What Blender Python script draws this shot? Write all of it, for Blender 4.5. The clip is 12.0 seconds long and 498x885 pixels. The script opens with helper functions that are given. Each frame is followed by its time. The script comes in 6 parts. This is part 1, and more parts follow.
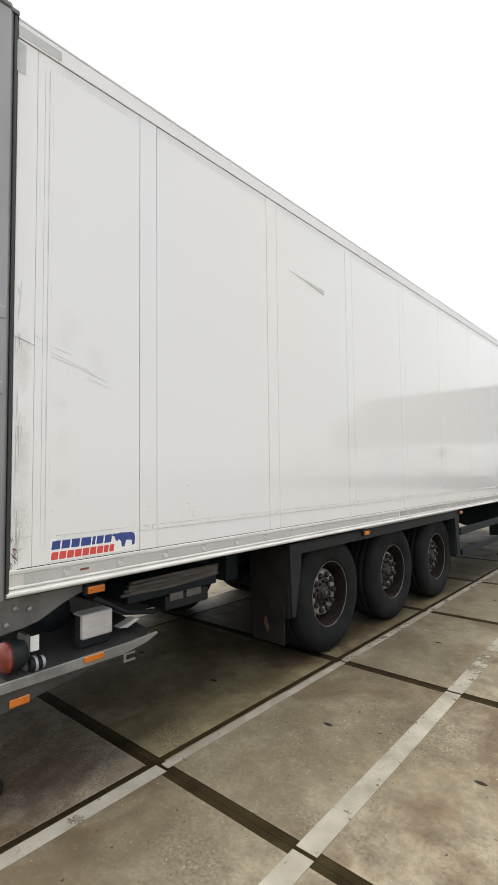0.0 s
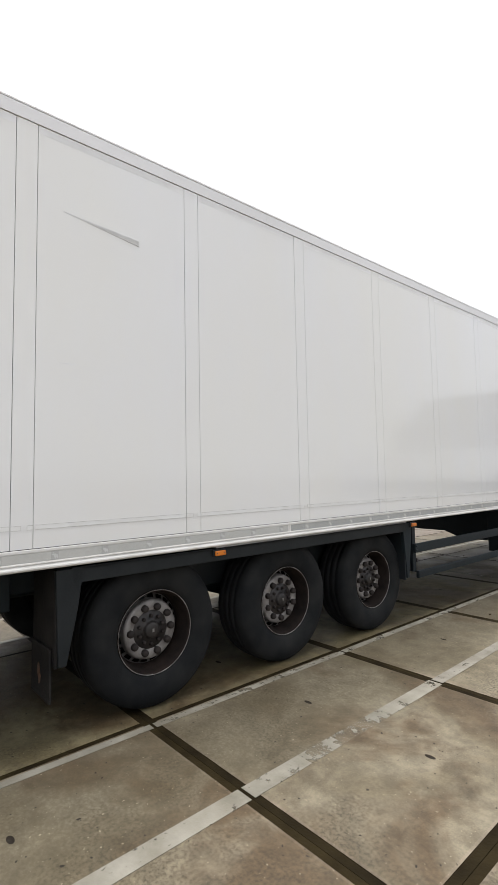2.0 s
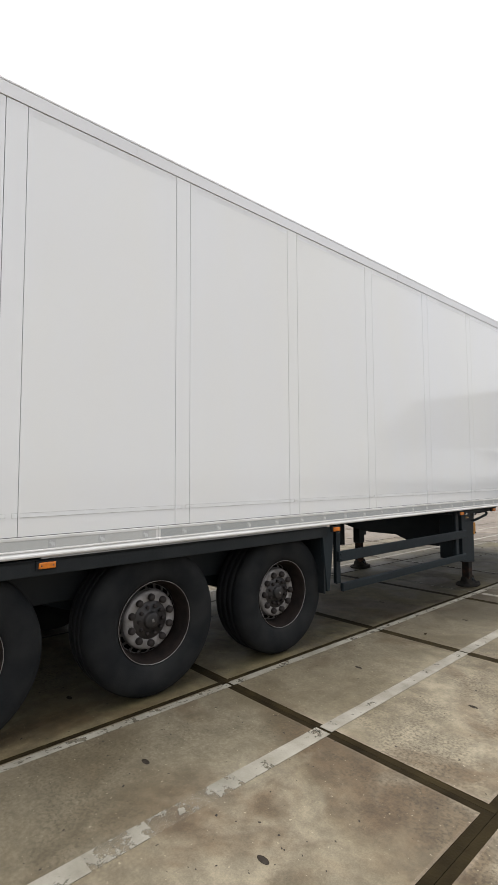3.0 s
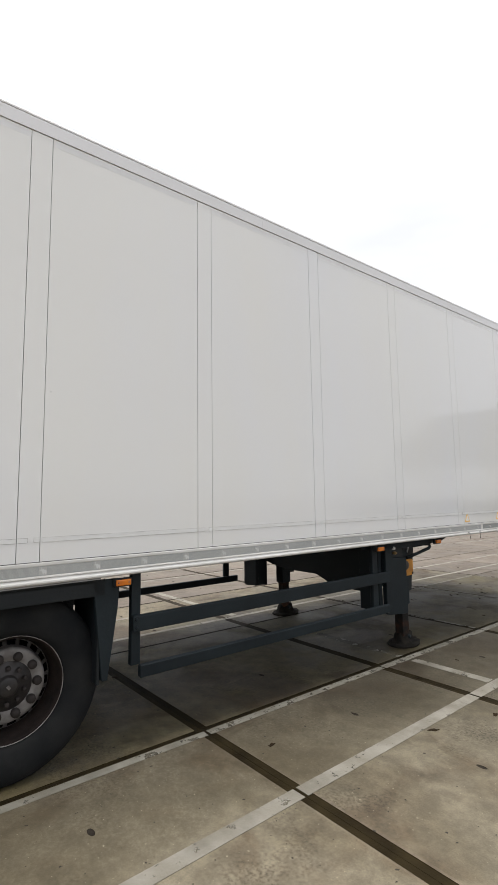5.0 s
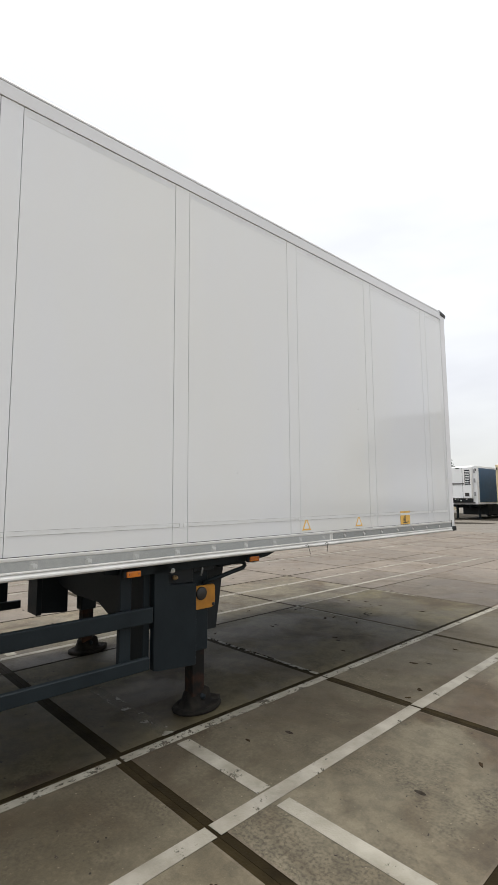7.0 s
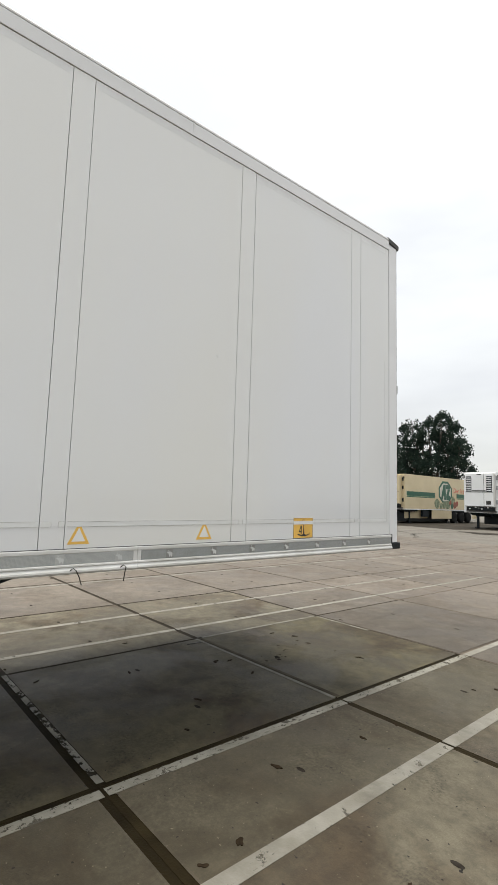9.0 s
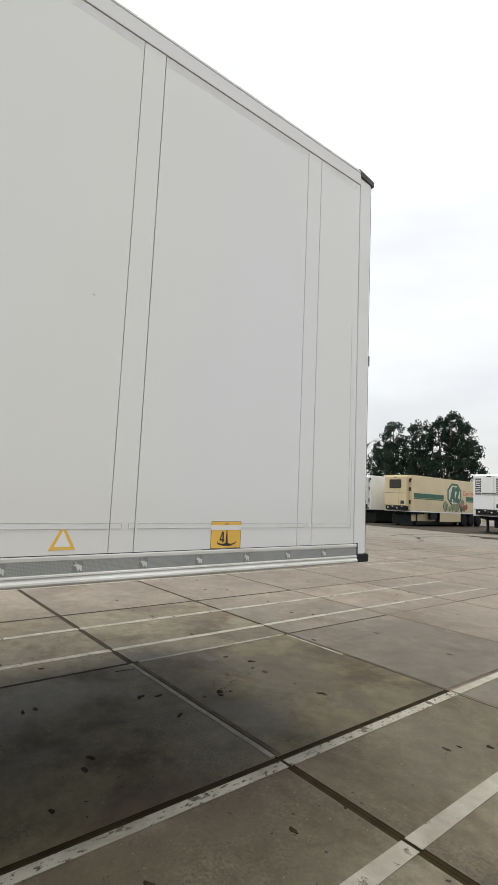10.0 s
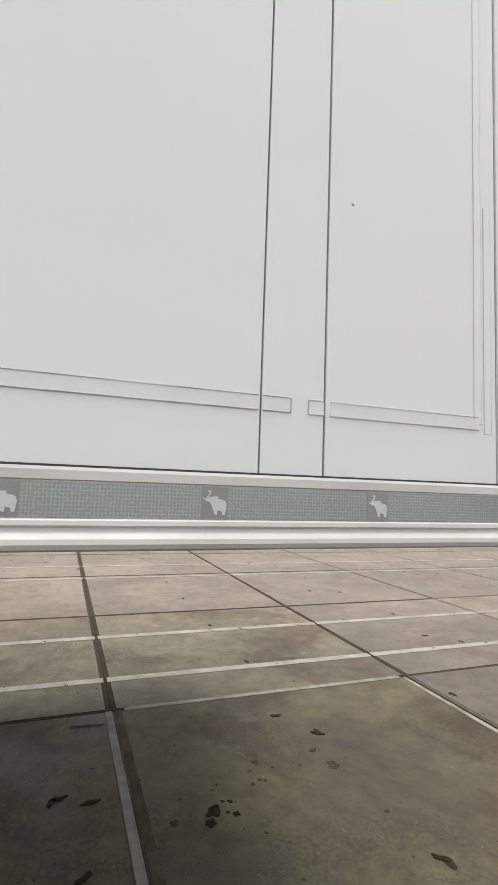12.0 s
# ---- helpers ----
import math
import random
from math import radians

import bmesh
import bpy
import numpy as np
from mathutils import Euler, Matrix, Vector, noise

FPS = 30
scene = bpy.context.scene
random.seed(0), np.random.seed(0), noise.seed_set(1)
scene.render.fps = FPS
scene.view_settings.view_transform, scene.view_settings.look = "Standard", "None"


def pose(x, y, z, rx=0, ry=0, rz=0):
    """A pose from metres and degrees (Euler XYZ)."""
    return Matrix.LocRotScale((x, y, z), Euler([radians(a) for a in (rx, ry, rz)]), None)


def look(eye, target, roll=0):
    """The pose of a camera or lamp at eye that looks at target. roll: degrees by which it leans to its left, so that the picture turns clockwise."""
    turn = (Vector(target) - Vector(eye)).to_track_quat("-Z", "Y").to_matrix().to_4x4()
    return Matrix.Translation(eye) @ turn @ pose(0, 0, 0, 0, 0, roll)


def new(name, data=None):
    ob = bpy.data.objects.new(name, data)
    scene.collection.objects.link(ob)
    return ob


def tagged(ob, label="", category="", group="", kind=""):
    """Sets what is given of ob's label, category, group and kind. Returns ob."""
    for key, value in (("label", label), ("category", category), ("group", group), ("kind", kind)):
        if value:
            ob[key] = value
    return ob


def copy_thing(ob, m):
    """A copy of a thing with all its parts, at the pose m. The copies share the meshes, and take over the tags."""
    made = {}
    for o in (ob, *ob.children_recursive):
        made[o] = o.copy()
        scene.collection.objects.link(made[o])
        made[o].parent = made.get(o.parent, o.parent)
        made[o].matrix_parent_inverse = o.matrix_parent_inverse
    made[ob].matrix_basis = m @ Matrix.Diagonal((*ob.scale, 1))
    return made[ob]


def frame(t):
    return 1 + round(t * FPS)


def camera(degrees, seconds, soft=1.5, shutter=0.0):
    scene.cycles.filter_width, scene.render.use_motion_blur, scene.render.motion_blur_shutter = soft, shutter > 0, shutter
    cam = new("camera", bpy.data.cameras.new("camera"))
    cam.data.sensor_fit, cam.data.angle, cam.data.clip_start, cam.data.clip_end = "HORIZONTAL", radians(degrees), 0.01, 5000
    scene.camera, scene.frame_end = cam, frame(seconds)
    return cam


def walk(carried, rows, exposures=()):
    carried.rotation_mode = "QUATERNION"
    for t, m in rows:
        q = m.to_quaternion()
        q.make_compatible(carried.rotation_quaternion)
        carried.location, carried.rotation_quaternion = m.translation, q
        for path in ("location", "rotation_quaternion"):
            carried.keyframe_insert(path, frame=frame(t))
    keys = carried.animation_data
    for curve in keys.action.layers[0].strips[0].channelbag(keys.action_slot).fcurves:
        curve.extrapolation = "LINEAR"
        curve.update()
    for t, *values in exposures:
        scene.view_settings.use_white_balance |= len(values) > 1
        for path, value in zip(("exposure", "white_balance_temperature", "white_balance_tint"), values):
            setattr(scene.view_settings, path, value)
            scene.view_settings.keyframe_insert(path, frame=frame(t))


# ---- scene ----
cam = camera(54.1, 12.0, soft=1.15)
PATH = [
    (0, (0.145, 0.169, 1.655), (-1.161, 1.679, 1.777), -0.4),
    (0.5, (0.445, 0.596, 1.615), (-0.892, 2.079, 1.729), -0.9),
    (1, (0.675, 1.149, 1.615), (-0.747, 2.549, 1.746), -1.3),
    (1.5, (0.836, 1.728, 1.607), (-0.65, 3.059, 1.75), -1.5),
    (2, (0.84, 2.291, 1.616), (-0.659, 3.607, 1.763), -0.7),
    (2.5, (0.873, 2.894, 1.585), (-0.622, 4.214, 1.738), 0.8),
    (3, (0.841, 3.529, 1.572), (-0.637, 4.869, 1.715), -0.0),
    (3.5, (0.852, 4.111, 1.562), (-0.6, 5.479, 1.703), 0.3),
    (3.7, (0.842, 4.37, 1.571), (-0.616, 5.73, 1.721), 0.5),
    (5.3, (0.819, 6.333, 1.597), (-0.726, 7.58, 1.834), -0.9),
    (5.5, (0.803, 6.572, 1.602), (-0.725, 7.84, 1.841), -2.0),
    (6, (0.769, 7.257, 1.613), (-0.712, 8.581, 1.846), -0.1),
    (6.5, (0.722, 7.816, 1.605), (-0.744, 9.158, 1.832), 1.5),
    (7, (0.716, 8.395, 1.571), (-0.724, 9.764, 1.8), -0.1),
    (7.5, (0.656, 9.009, 1.588), (-0.821, 10.339, 1.813), 1.9),
    (7.7, (0.624, 9.251, 1.589), (-0.865, 10.566, 1.821), 2.5),
    (9.3, (0.388, 11.077, 1.559), (-1.134, 12.355, 1.785), 2.1),
    (9.5, (0.334, 11.292, 1.591), (-1.2, 12.556, 1.816), 2.6),
    (10, (0.116, 11.79, 1.565), (-1.426, 13.044, 1.792), 2.8),
    (10.5, (-0.108, 12.377, 1.501), (-1.651, 13.619, 1.782), -0.4),
    (10.8, (-0.318, 12.749, 1.507), (-1.943, 13.882, 1.783), -1.0),
    (11, (-0.473, 12.914, 1.451), (-2.154, 13.957, 1.751), 0.2),
    (11.2, (-0.632, 13.105, 1.419), (-2.339, 14.117, 1.674), 0.4),
    (11.5, (-0.867, 13.345, 1.362), (-2.613, 14.298, 1.57), -0.9),
    (11.7, (-1.027, 13.508, 1.324), (-2.801, 14.409, 1.528), -0.4),
    (12, (-1.269, 13.658, 1.264), (-3.133, 14.36, 1.446), 2.4),
]
walk(cam, [(t, look(eye, target, roll)) for t, eye, target, roll in PATH], [(t, 0.23 + e, kelvin, tint) for t, e, kelvin, tint in (
    (0, 0.14, 6640, 8.5), (0.5, 0.02, 6570, 9), (1.0, 0.04, 6520, 9.5), (1.5, 0.02, 6500, 10), (2.5, -0.04, 6500, 10), (3.5, 0.0, 6500, 10), (5.5, -0.2, 6550, 10),
    (7.5, -0.2, 6550, 8), (9.5, -0.22, 6640, 6.5), (10.5, -0.22, 6640, 6.5), (11.0, -0.25, 6640, 6.5), (11.3, -0.16, 6640, 6.5), (11.5, -0.06, 6630, 7), (12, 0.04, 6620, 8))])


def rgb(c):
    return (c[0], c[1], c[2], 1.0)


# ---- light ----
world = bpy.data.worlds.new("overcast")
scene.world = world
world.use_nodes = True
wn, wl = world.node_tree.nodes, world.node_tree.links
wn.clear()
SUN_EL, SUN_AZ = radians(85), radians(275)
sky = wn.new("ShaderNodeTexSky")
sky.sky_type, sky.sun_disc, sky.sun_elevation, sky.sun_rotation = "NISHITA", False, SUN_EL, SUN_AZ
sky_gain = wn.new("ShaderNodeMix")
sky_gain.data_type, sky_gain.blend_type = "RGBA", "MULTIPLY"
sky_gain.inputs[0].default_value = 1.0
sky_gain.inputs[7].default_value = (0.10, 0.10, 0.10, 1)
coord = wn.new("ShaderNodeTexCoord")
cmap = wn.new("ShaderNodeMapping")
cmap.inputs["Scale"].default_value = (1.0, 1.0, 3.0)
cloud = wn.new("ShaderNodeTexNoise")
cloud.inputs["Scale"].default_value, cloud.inputs["Detail"].default_value = 2.4, 4.0
cramp = wn.new("ShaderNodeValToRGB")
cramp.color_ramp.elements[0].position, cramp.color_ramp.elements[0].color = 0.36, (0.90, 0.908, 0.935, 1)
cramp.color_ramp.elements[1].position, cramp.color_ramp.elements[1].color = 0.60, (1.03, 1.04, 1.05, 1)
# an overcast sky is brighter overhead than at the horizon
height = wn.new("ShaderNodeSeparateXYZ")
rise = wn.new("ShaderNodeValToRGB")
for pos in (0.08, 0.22):
    rise.color_ramp.elements.new(pos)
for el, c in zip(rise.color_ramp.elements, ((0.735, 0.73, 0.715), (0.825, 0.825, 0.82), (0.965, 0.975, 1.01), (1.29, 1.305, 1.35))):
    el.color = rgb(c)
dome = wn.new("ShaderNodeMix")
dome.data_type, dome.blend_type = "RGBA", "MULTIPLY"
dome.inputs[0].default_value = 1.0
over = wn.new("ShaderNodeMix")
over.data_type = "RGBA"
over.inputs[0].default_value = 0.94
bg = wn.new("ShaderNodeBackground")
bg.inputs["Strength"].default_value = 1.0
wout = wn.new("ShaderNodeOutputWorld")
wl.new(coord.outputs["Generated"], cmap.inputs["Vector"])
wl.new(cmap.outputs["Vector"], cloud.inputs["Vector"])
wl.new(cloud.outputs["Fac"], cramp.inputs["Fac"])
wl.new(sky.outputs["Color"], sky_gain.inputs[6])
wl.new(sky_gain.outputs[2], over.inputs[6])
wl.new(coord.outputs["Generated"], height.inputs["Vector"])
wl.new(height.outputs["Z"], rise.inputs["Fac"])
wl.new(cramp.outputs["Color"], dome.inputs[6])
wl.new(rise.outputs["Color"], dome.inputs[7])
wl.new(dome.outputs[2], over.inputs[7])
wl.new(over.outputs[2], bg.inputs["Color"])
wl.new(bg.outputs["Background"], wout.inputs["Surface"])

sun_data = bpy.data.lights.new("sun", "SUN")
sun_data.energy, sun_data.angle, sun_data.color = 5.2, radians(40), (1.0, 0.955, 0.875)
sun = new("sun", sun_data)
SUN_WAY = Vector((math.sin(SUN_AZ) * math.cos(SUN_EL), math.cos(SUN_AZ) * math.cos(SUN_EL), math.sin(SUN_EL)))
sun.matrix_world = look(SUN_WAY * 60, (0, 0, 0))

# ---- materials ----


def surface(name, c1, c2=None, scale=3.0, rough=0.5, metal=0.0, bump=0.0, bump_scale=60.0, stretch=(1, 1, 1),
            spread=(0.35, 0.65), rough2=None, spec=0.5, per_object=0.0, coat=0.0):
    """A painted, metal, rubber or plastic surface: two colours mixed by a broad and a fine noise, with bump."""
    m = bpy.data.materials.new(name)
    m.use_nodes = True
    n, l = m.node_tree.nodes, m.node_tree.links
    p = n["Principled BSDF"]
    p.inputs["Metallic"].default_value = metal
    p.inputs["Specular IOR Level"].default_value = spec
    p.inputs["Coat Weight"].default_value = coat
    geo = n.new("ShaderNodeNewGeometry")
    mp = n.new("ShaderNodeMapping")
    mp.inputs["Scale"].default_value = stretch
    l.new(geo.outputs["Position"], mp.inputs["Vector"])
    broad = n.new("ShaderNodeTexNoise")
    broad.inputs["Scale"].default_value, broad.inputs["Detail"].default_value = scale, 6.0
    l.new(mp.outputs["Vector"], broad.inputs["Vector"])
    mr = n.new("ShaderNodeMapRange")
    mr.inputs["From Min"].default_value, mr.inputs["From Max"].default_value = spread
    l.new(broad.outputs["Fac"], mr.inputs["Value"])
    mix = n.new("ShaderNodeMix")
    mix.data_type = "RGBA"
    mix.inputs[6].default_value, mix.inputs[7].default_value = rgb(c1), rgb(c2 or c1)
    l.new(mr.outputs["Result"], mix.inputs[0])
    colour = mix.outputs[2]
    if per_object:
        info = n.new("ShaderNodeObjectInfo")
        vr = n.new("ShaderNodeMapRange")
        vr.inputs["To Min"].default_value, vr.inputs["To Max"].default_value = 1 - per_object, 1 + per_object
        l.new(info.outputs["Random"], vr.inputs["Value"])
        hs = n.new("ShaderNodeHueSaturation")
        l.new(vr.outputs["Result"], hs.inputs["Value"])
        l.new(colour, hs.inputs["Color"])
        colour = hs.outputs["Color"]
    l.new(colour, p.inputs["Base Color"])
    rr = n.new("ShaderNodeMapRange")
    rr.inputs["To Min"].default_value = rough
    rr.inputs["To Max"].default_value = rough if rough2 is None else rough2
    l.new(broad.outputs["Fac"], rr.inputs["Value"])
    l.new(rr.outputs["Result"], p.inputs["Roughness"])
    if bump:
        fine = n.new("ShaderNodeTexNoise")
        fine.inputs["Scale"].default_value, fine.inputs["Detail"].default_value = bump_scale, 4.0
        l.new(geo.outputs["Position"], fine.inputs["Vector"])
        b = n.new("ShaderNodeBump")
        b.inputs["Strength"].default_value, b.inputs["Distance"].default_value = bump, 0.01
        l.new(fine.outputs["Fac"], b.inputs["Height"])
        l.new(b.outputs["Normal"], p.inputs["Normal"])
    return m


def concrete(name, pale, mid, brown, dark, per_object=0.15, damp_shade=None, calm=1.0, own_pattern=True, strip=False):
    """Old yard concrete: pale clouds and wisps, brown stains, peppered wheel grime, pits and specks; each slab has its own pattern."""
    m = bpy.data.materials.new(name)
    m.use_nodes = True
    n, l = m.node_tree.nodes, m.node_tree.links
    p = n["Principled BSDF"]
    geo = n.new("ShaderNodeNewGeometry")
    info = n.new("ShaderNodeObjectInfo")
    place = geo.outputs["Position"]
    if own_pattern:
        shift = n.new("ShaderNodeVectorMath")
        shift.operation = "SCALE"
        shift.inputs[0].default_value = (23.0, -17.0, 0.0)
        l.new(info.outputs["Random"], shift.inputs["Scale"])
        add = n.new("ShaderNodeVectorMath")
        l.new(geo.outputs["Position"], add.inputs[0])
        l.new(shift.outputs["Vector"], add.inputs[1])
        place = add.outputs["Vector"]

    def tex(scale, detail, rough=0.6, stretch=(1, 1, 1), dist=0.0, source=None):
        mp = n.new("ShaderNodeMapping")
        mp.inputs["Scale"].default_value = stretch
        l.new(source or place, mp.inputs["Vector"])
        t = n.new("ShaderNodeTexNoise")
        t.inputs["Scale"].default_value, t.inputs["Detail"].default_value = scale, detail
        t.inputs["Roughness"].default_value, t.inputs["Distortion"].default_value = rough, dist
        l.new(mp.outputs["Vector"], t.inputs["Vector"])
        return t.outputs["Fac"]

    def remap(v, a, b, lo=0.0, hi=1.0):
        r = n.new("ShaderNodeMapRange")
        r.interpolation_type = "SMOOTHSTEP"
        r.inputs["From Min"].default_value, r.inputs["From Max"].default_value = a, b
        r.inputs["To Min"].default_value, r.inputs["To Max"].default_value = lo, hi
        l.new(v, r.inputs["Value"])
        return r.outputs["Result"]

    def times(a, b):
        k = n.new("ShaderNodeMath")
        k.operation = "MULTIPLY"
        l.new(a, k.inputs[0])
        l.new(b, k.inputs[1])
        return k.outputs["Value"]

    def mixed(fac, a, b):
        x = n.new("ShaderNodeMix")
        x.data_type = "RGBA"
        l.new(fac, x.inputs[0])
        for k, v in ((6, a), (7, b)):
            if isinstance(v, tuple):
                x.inputs[k].default_value = rgb(v)
            else:
                l.new(v, x.inputs[k])
        return x.outputs[2]

    def valued(colour, v):
        h = n.new("ShaderNodeHueSaturation")
        l.new(colour, h.inputs["Color"])
        l.new(v, h.inputs["Value"])
        return h.outputs["Color"]

    cloud = remap(tex(1.0, 4, 0.55, dist=0.7), 0.36, 0.64)
    colour = mixed(cloud, mid, pale)
    stain = remap(tex(0.8, 5, 0.60, dist=0.9), 0.46, 0.64, 0.0, 0.95 * calm)
    colour = mixed(stain, colour, brown)
    wisps = remap(tex(2.6, 5, 0.60, (1.0, 0.65, 1), 0.9), 0.50, 0.72, 0.0, 0.60)
    colour = mixed(wisps, colour, tuple(1.10 * v for v in pale))
    smear = remap(tex(1.9, 6, 0.64, (1.0, 0.55, 1), 0.6), 0.53, 0.72, 0.0, 0.75 * calm)
    colour = mixed(smear, colour, tuple(0.55 * a + 0.45 * b for a, b in zip(brown, dark)))
    zone = remap(tex(1.25, 4, 0.6, dist=0.5), 0.43, 0.64)
    pepper = times(zone, remap(tex(55, 6, 0.75), 0.42, 0.64, 0.0, 0.78 * calm))
    colour = mixed(pepper, colour, dark)
    colour = valued(colour, remap(tex(8, 6, 0.72), 0.34, 0.66, 1 - 0.22 * calm, 1 + 0.20 * calm))
    grit = tex(110, 3, 0.7)
    colour = valued(colour, remap(grit, 0.30, 0.70, 0.88, 1.12))
    if strip:
        # the strip between the two parking lines is never driven on: browner, with more dirt in its pores
        sp = n.new("ShaderNodeSeparateXYZ")
        l.new(geo.outputs["Position"], sp.inputs["Vector"])
        off = n.new("ShaderNodeMath")
        off.operation = "ADD"
        off.inputs[1].default_value = 1.68
        l.new(sp.outputs["X"], off.inputs[0])
        far = n.new("ShaderNodeMath")
        far.operation = "ABSOLUTE"
        l.new(off.outputs["Value"], far.inputs[0])
        rag = n.new("ShaderNodeMath")
        rag.operation = "MULTIPLY_ADD"
        l.new(tex(1.6, 6, 0.65, dist=0.4), rag.inputs[0])
        rag.inputs[1].default_value = 0.55
        l.new(far.outputs["Value"], rag.inputs[2])
        colour = mixed(times(remap(rag.outputs["Value"], 0.50, 0.88, 0.62, 0.0), remap(tex(40, 6, 0.72), 0.30, 0.62, 0.45, 1.0)), colour, (0.056, 0.046, 0.026))
    pits = remap(tex(26, 2, 0.5), 0.708, 0.74)
    colour = mixed(pits, colour, tuple(0.35 * v for v in dark))
    specks = remap(tex(50, 2, 0.5), 0.70, 0.74, 0.0, 0.85)
    colour = mixed(specks, colour, tuple(min(1, 1.5 * v) for v in pale))
    if damp_shade:
        # broad ragged ellipse: the trailer's shade painted into the colour, over a damp stain
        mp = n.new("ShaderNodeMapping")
        mp.inputs["Location"].default_value = (-damp_shade[0] / damp_shade[2], -damp_shade[1] / damp_shade[3], 0)
        mp.inputs["Scale"].default_value = (1 / damp_shade[2], 1 / damp_shade[3], 1)
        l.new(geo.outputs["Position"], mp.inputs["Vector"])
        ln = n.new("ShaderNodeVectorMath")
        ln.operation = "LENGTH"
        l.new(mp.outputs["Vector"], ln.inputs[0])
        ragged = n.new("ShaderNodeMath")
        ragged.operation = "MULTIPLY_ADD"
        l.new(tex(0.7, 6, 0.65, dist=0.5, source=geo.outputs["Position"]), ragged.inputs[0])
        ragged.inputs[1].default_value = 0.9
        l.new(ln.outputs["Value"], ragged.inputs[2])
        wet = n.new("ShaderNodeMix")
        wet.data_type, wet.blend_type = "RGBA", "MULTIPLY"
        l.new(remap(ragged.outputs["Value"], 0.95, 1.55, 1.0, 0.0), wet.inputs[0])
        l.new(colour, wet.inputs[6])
        wet.inputs[7].default_value = rgb((damp_shade[4], damp_shade[4], 0.97 * damp_shade[4]))
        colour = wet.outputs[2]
    colour = valued(colour, remap(info.outputs["Random"], 0, 1, 1 - per_object, 1 + per_object))
    l.new(colour, p.inputs["Base Color"])
    l.new(remap(cloud, 0, 1, 0.60, 0.80), p.inputs["Roughness"])
    p.inputs["Specular IOR Level"].default_value = 0.3
    b = n.new("ShaderNodeBump")
    b.inputs["Strength"].default_value, b.inputs["Distance"].default_value = 0.35, 0.003
    l.new(grit, b.inputs["Height"])
    l.new(b.outputs["Normal"], p.inputs["Normal"])
    return m


def road_paint(name, wear, ghost=0.25, chip=0.665, c1=(0.216, 0.206, 0.176), c2=(0.150, 0.139, 0.112)):
    """White marking paint: flaked off where a fine noise is high, worn thin over broader stretches, with a faint ghost left behind."""
    m = surface(name, c1, c2, 5.0, 0.7, bump=0.3, bump_scale=90)
    n, l = m.node_tree.nodes, m.node_tree.links
    p, out = n["Principled BSDF"], n["Material Output"]
    geo = n.new("ShaderNodeNewGeometry")

    def mask(scale, detail, lo, hi, top, stretch=(1, 1, 1)):
        mp = n.new("ShaderNodeMapping")
        mp.inputs["Scale"].default_value = stretch
        l.new(geo.outputs["Position"], mp.inputs["Vector"])
        t = n.new("ShaderNodeTexNoise")
        t.inputs["Scale"].default_value, t.inputs["Detail"].default_value, t.inputs["Roughness"].default_value = scale, detail, 0.66
        l.new(mp.outputs["Vector"], t.inputs["Vector"])
        r = n.new("ShaderNodeMapRange")
        r.inputs["From Min"].default_value, r.inputs["From Max"].default_value, r.inputs["To Max"].default_value = lo, hi, top
        l.new(t.outputs["Fac"], r.inputs["Value"])
        return r.outputs["Result"]

    flaked = mask(7.0, 10.0, wear, wear + 0.03, 1.0 - ghost)
    thin = mask(2.2, 6.0, wear - 0.14, wear + 0.16, 0.38)
    chips = mask(45.0, 4.0, chip, chip + 0.04, 0.85, (1, 0.4, 1))
    most = n.new("ShaderNodeMath")
    most.operation = "MAXIMUM"
    l.new(flaked, most.inputs[0])
    l.new(thin, most.inputs[1])
    every = n.new("ShaderNodeMath")
    every.operation = "MAXIMUM"
    l.new(most.outputs["Value"], every.inputs[0])
    l.new(chips, every.inputs[1])
    clear = n.new("ShaderNodeBsdfTransparent")
    mix = n.new("ShaderNodeMixShader")
    l.new(every.outputs["Value"], mix.inputs[0])
    l.new(p.outputs["BSDF"], mix.inputs[1])
    l.new(clear.outputs["BSDF"], mix.inputs[2])
    l.new(mix.outputs["Shader"], out.inputs["Surface"])
    return m


M_WHITE = surface("white gel coat", (0.728, 0.739, 0.760), (0.738, 0.738, 0.718), 0.8, 0.055, rough2=0.12, bump=0.012,
                  bump_scale=1.3, stretch=(1, 1, 0.35), coat=0.5)
M_RAIL = surface("white coated aluminium", (0.755, 0.757, 0.772), (0.70, 0.705, 0.715), 2.2, 0.28, rough2=0.4, bump=0.05, bump_scale=40,
                 stretch=(1, 0.3, 1))
M_RAIL_LOW = surface("dull white aluminium", (0.64, 0.635, 0.62), (0.53, 0.525, 0.50), 3.0, 0.35, rough2=0.5, bump=0.05, bump_scale=40)
M_SEAM = surface("black sealant", (0.03, 0.03, 0.032), rough=0.6)
M_TAPE = surface("yellowed clear tape", (0.725, 0.735, 0.735), (0.69, 0.695, 0.685), 14.0, 0.30, bump=0.08, bump_scale=50)
M_TAPE_HIGH = surface("dull clear tape", (0.705, 0.71, 0.715), (0.66, 0.665, 0.67), 10.0, 0.35, bump=0.05, bump_scale=50)
M_TAPE_EDGE = surface("dirty tape edge", (0.208, 0.2, 0.184), (0.496, 0.496, 0.48), 9.0, 0.6, spread=(0.42, 0.60))
M_STRIP_EDGE = surface("faint strip edge", (0.42, 0.42, 0.41), (0.70, 0.71, 0.71), 7.0, 0.4, spread=(0.36, 0.52))
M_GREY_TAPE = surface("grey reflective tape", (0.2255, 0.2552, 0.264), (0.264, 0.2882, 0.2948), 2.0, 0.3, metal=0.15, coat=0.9)
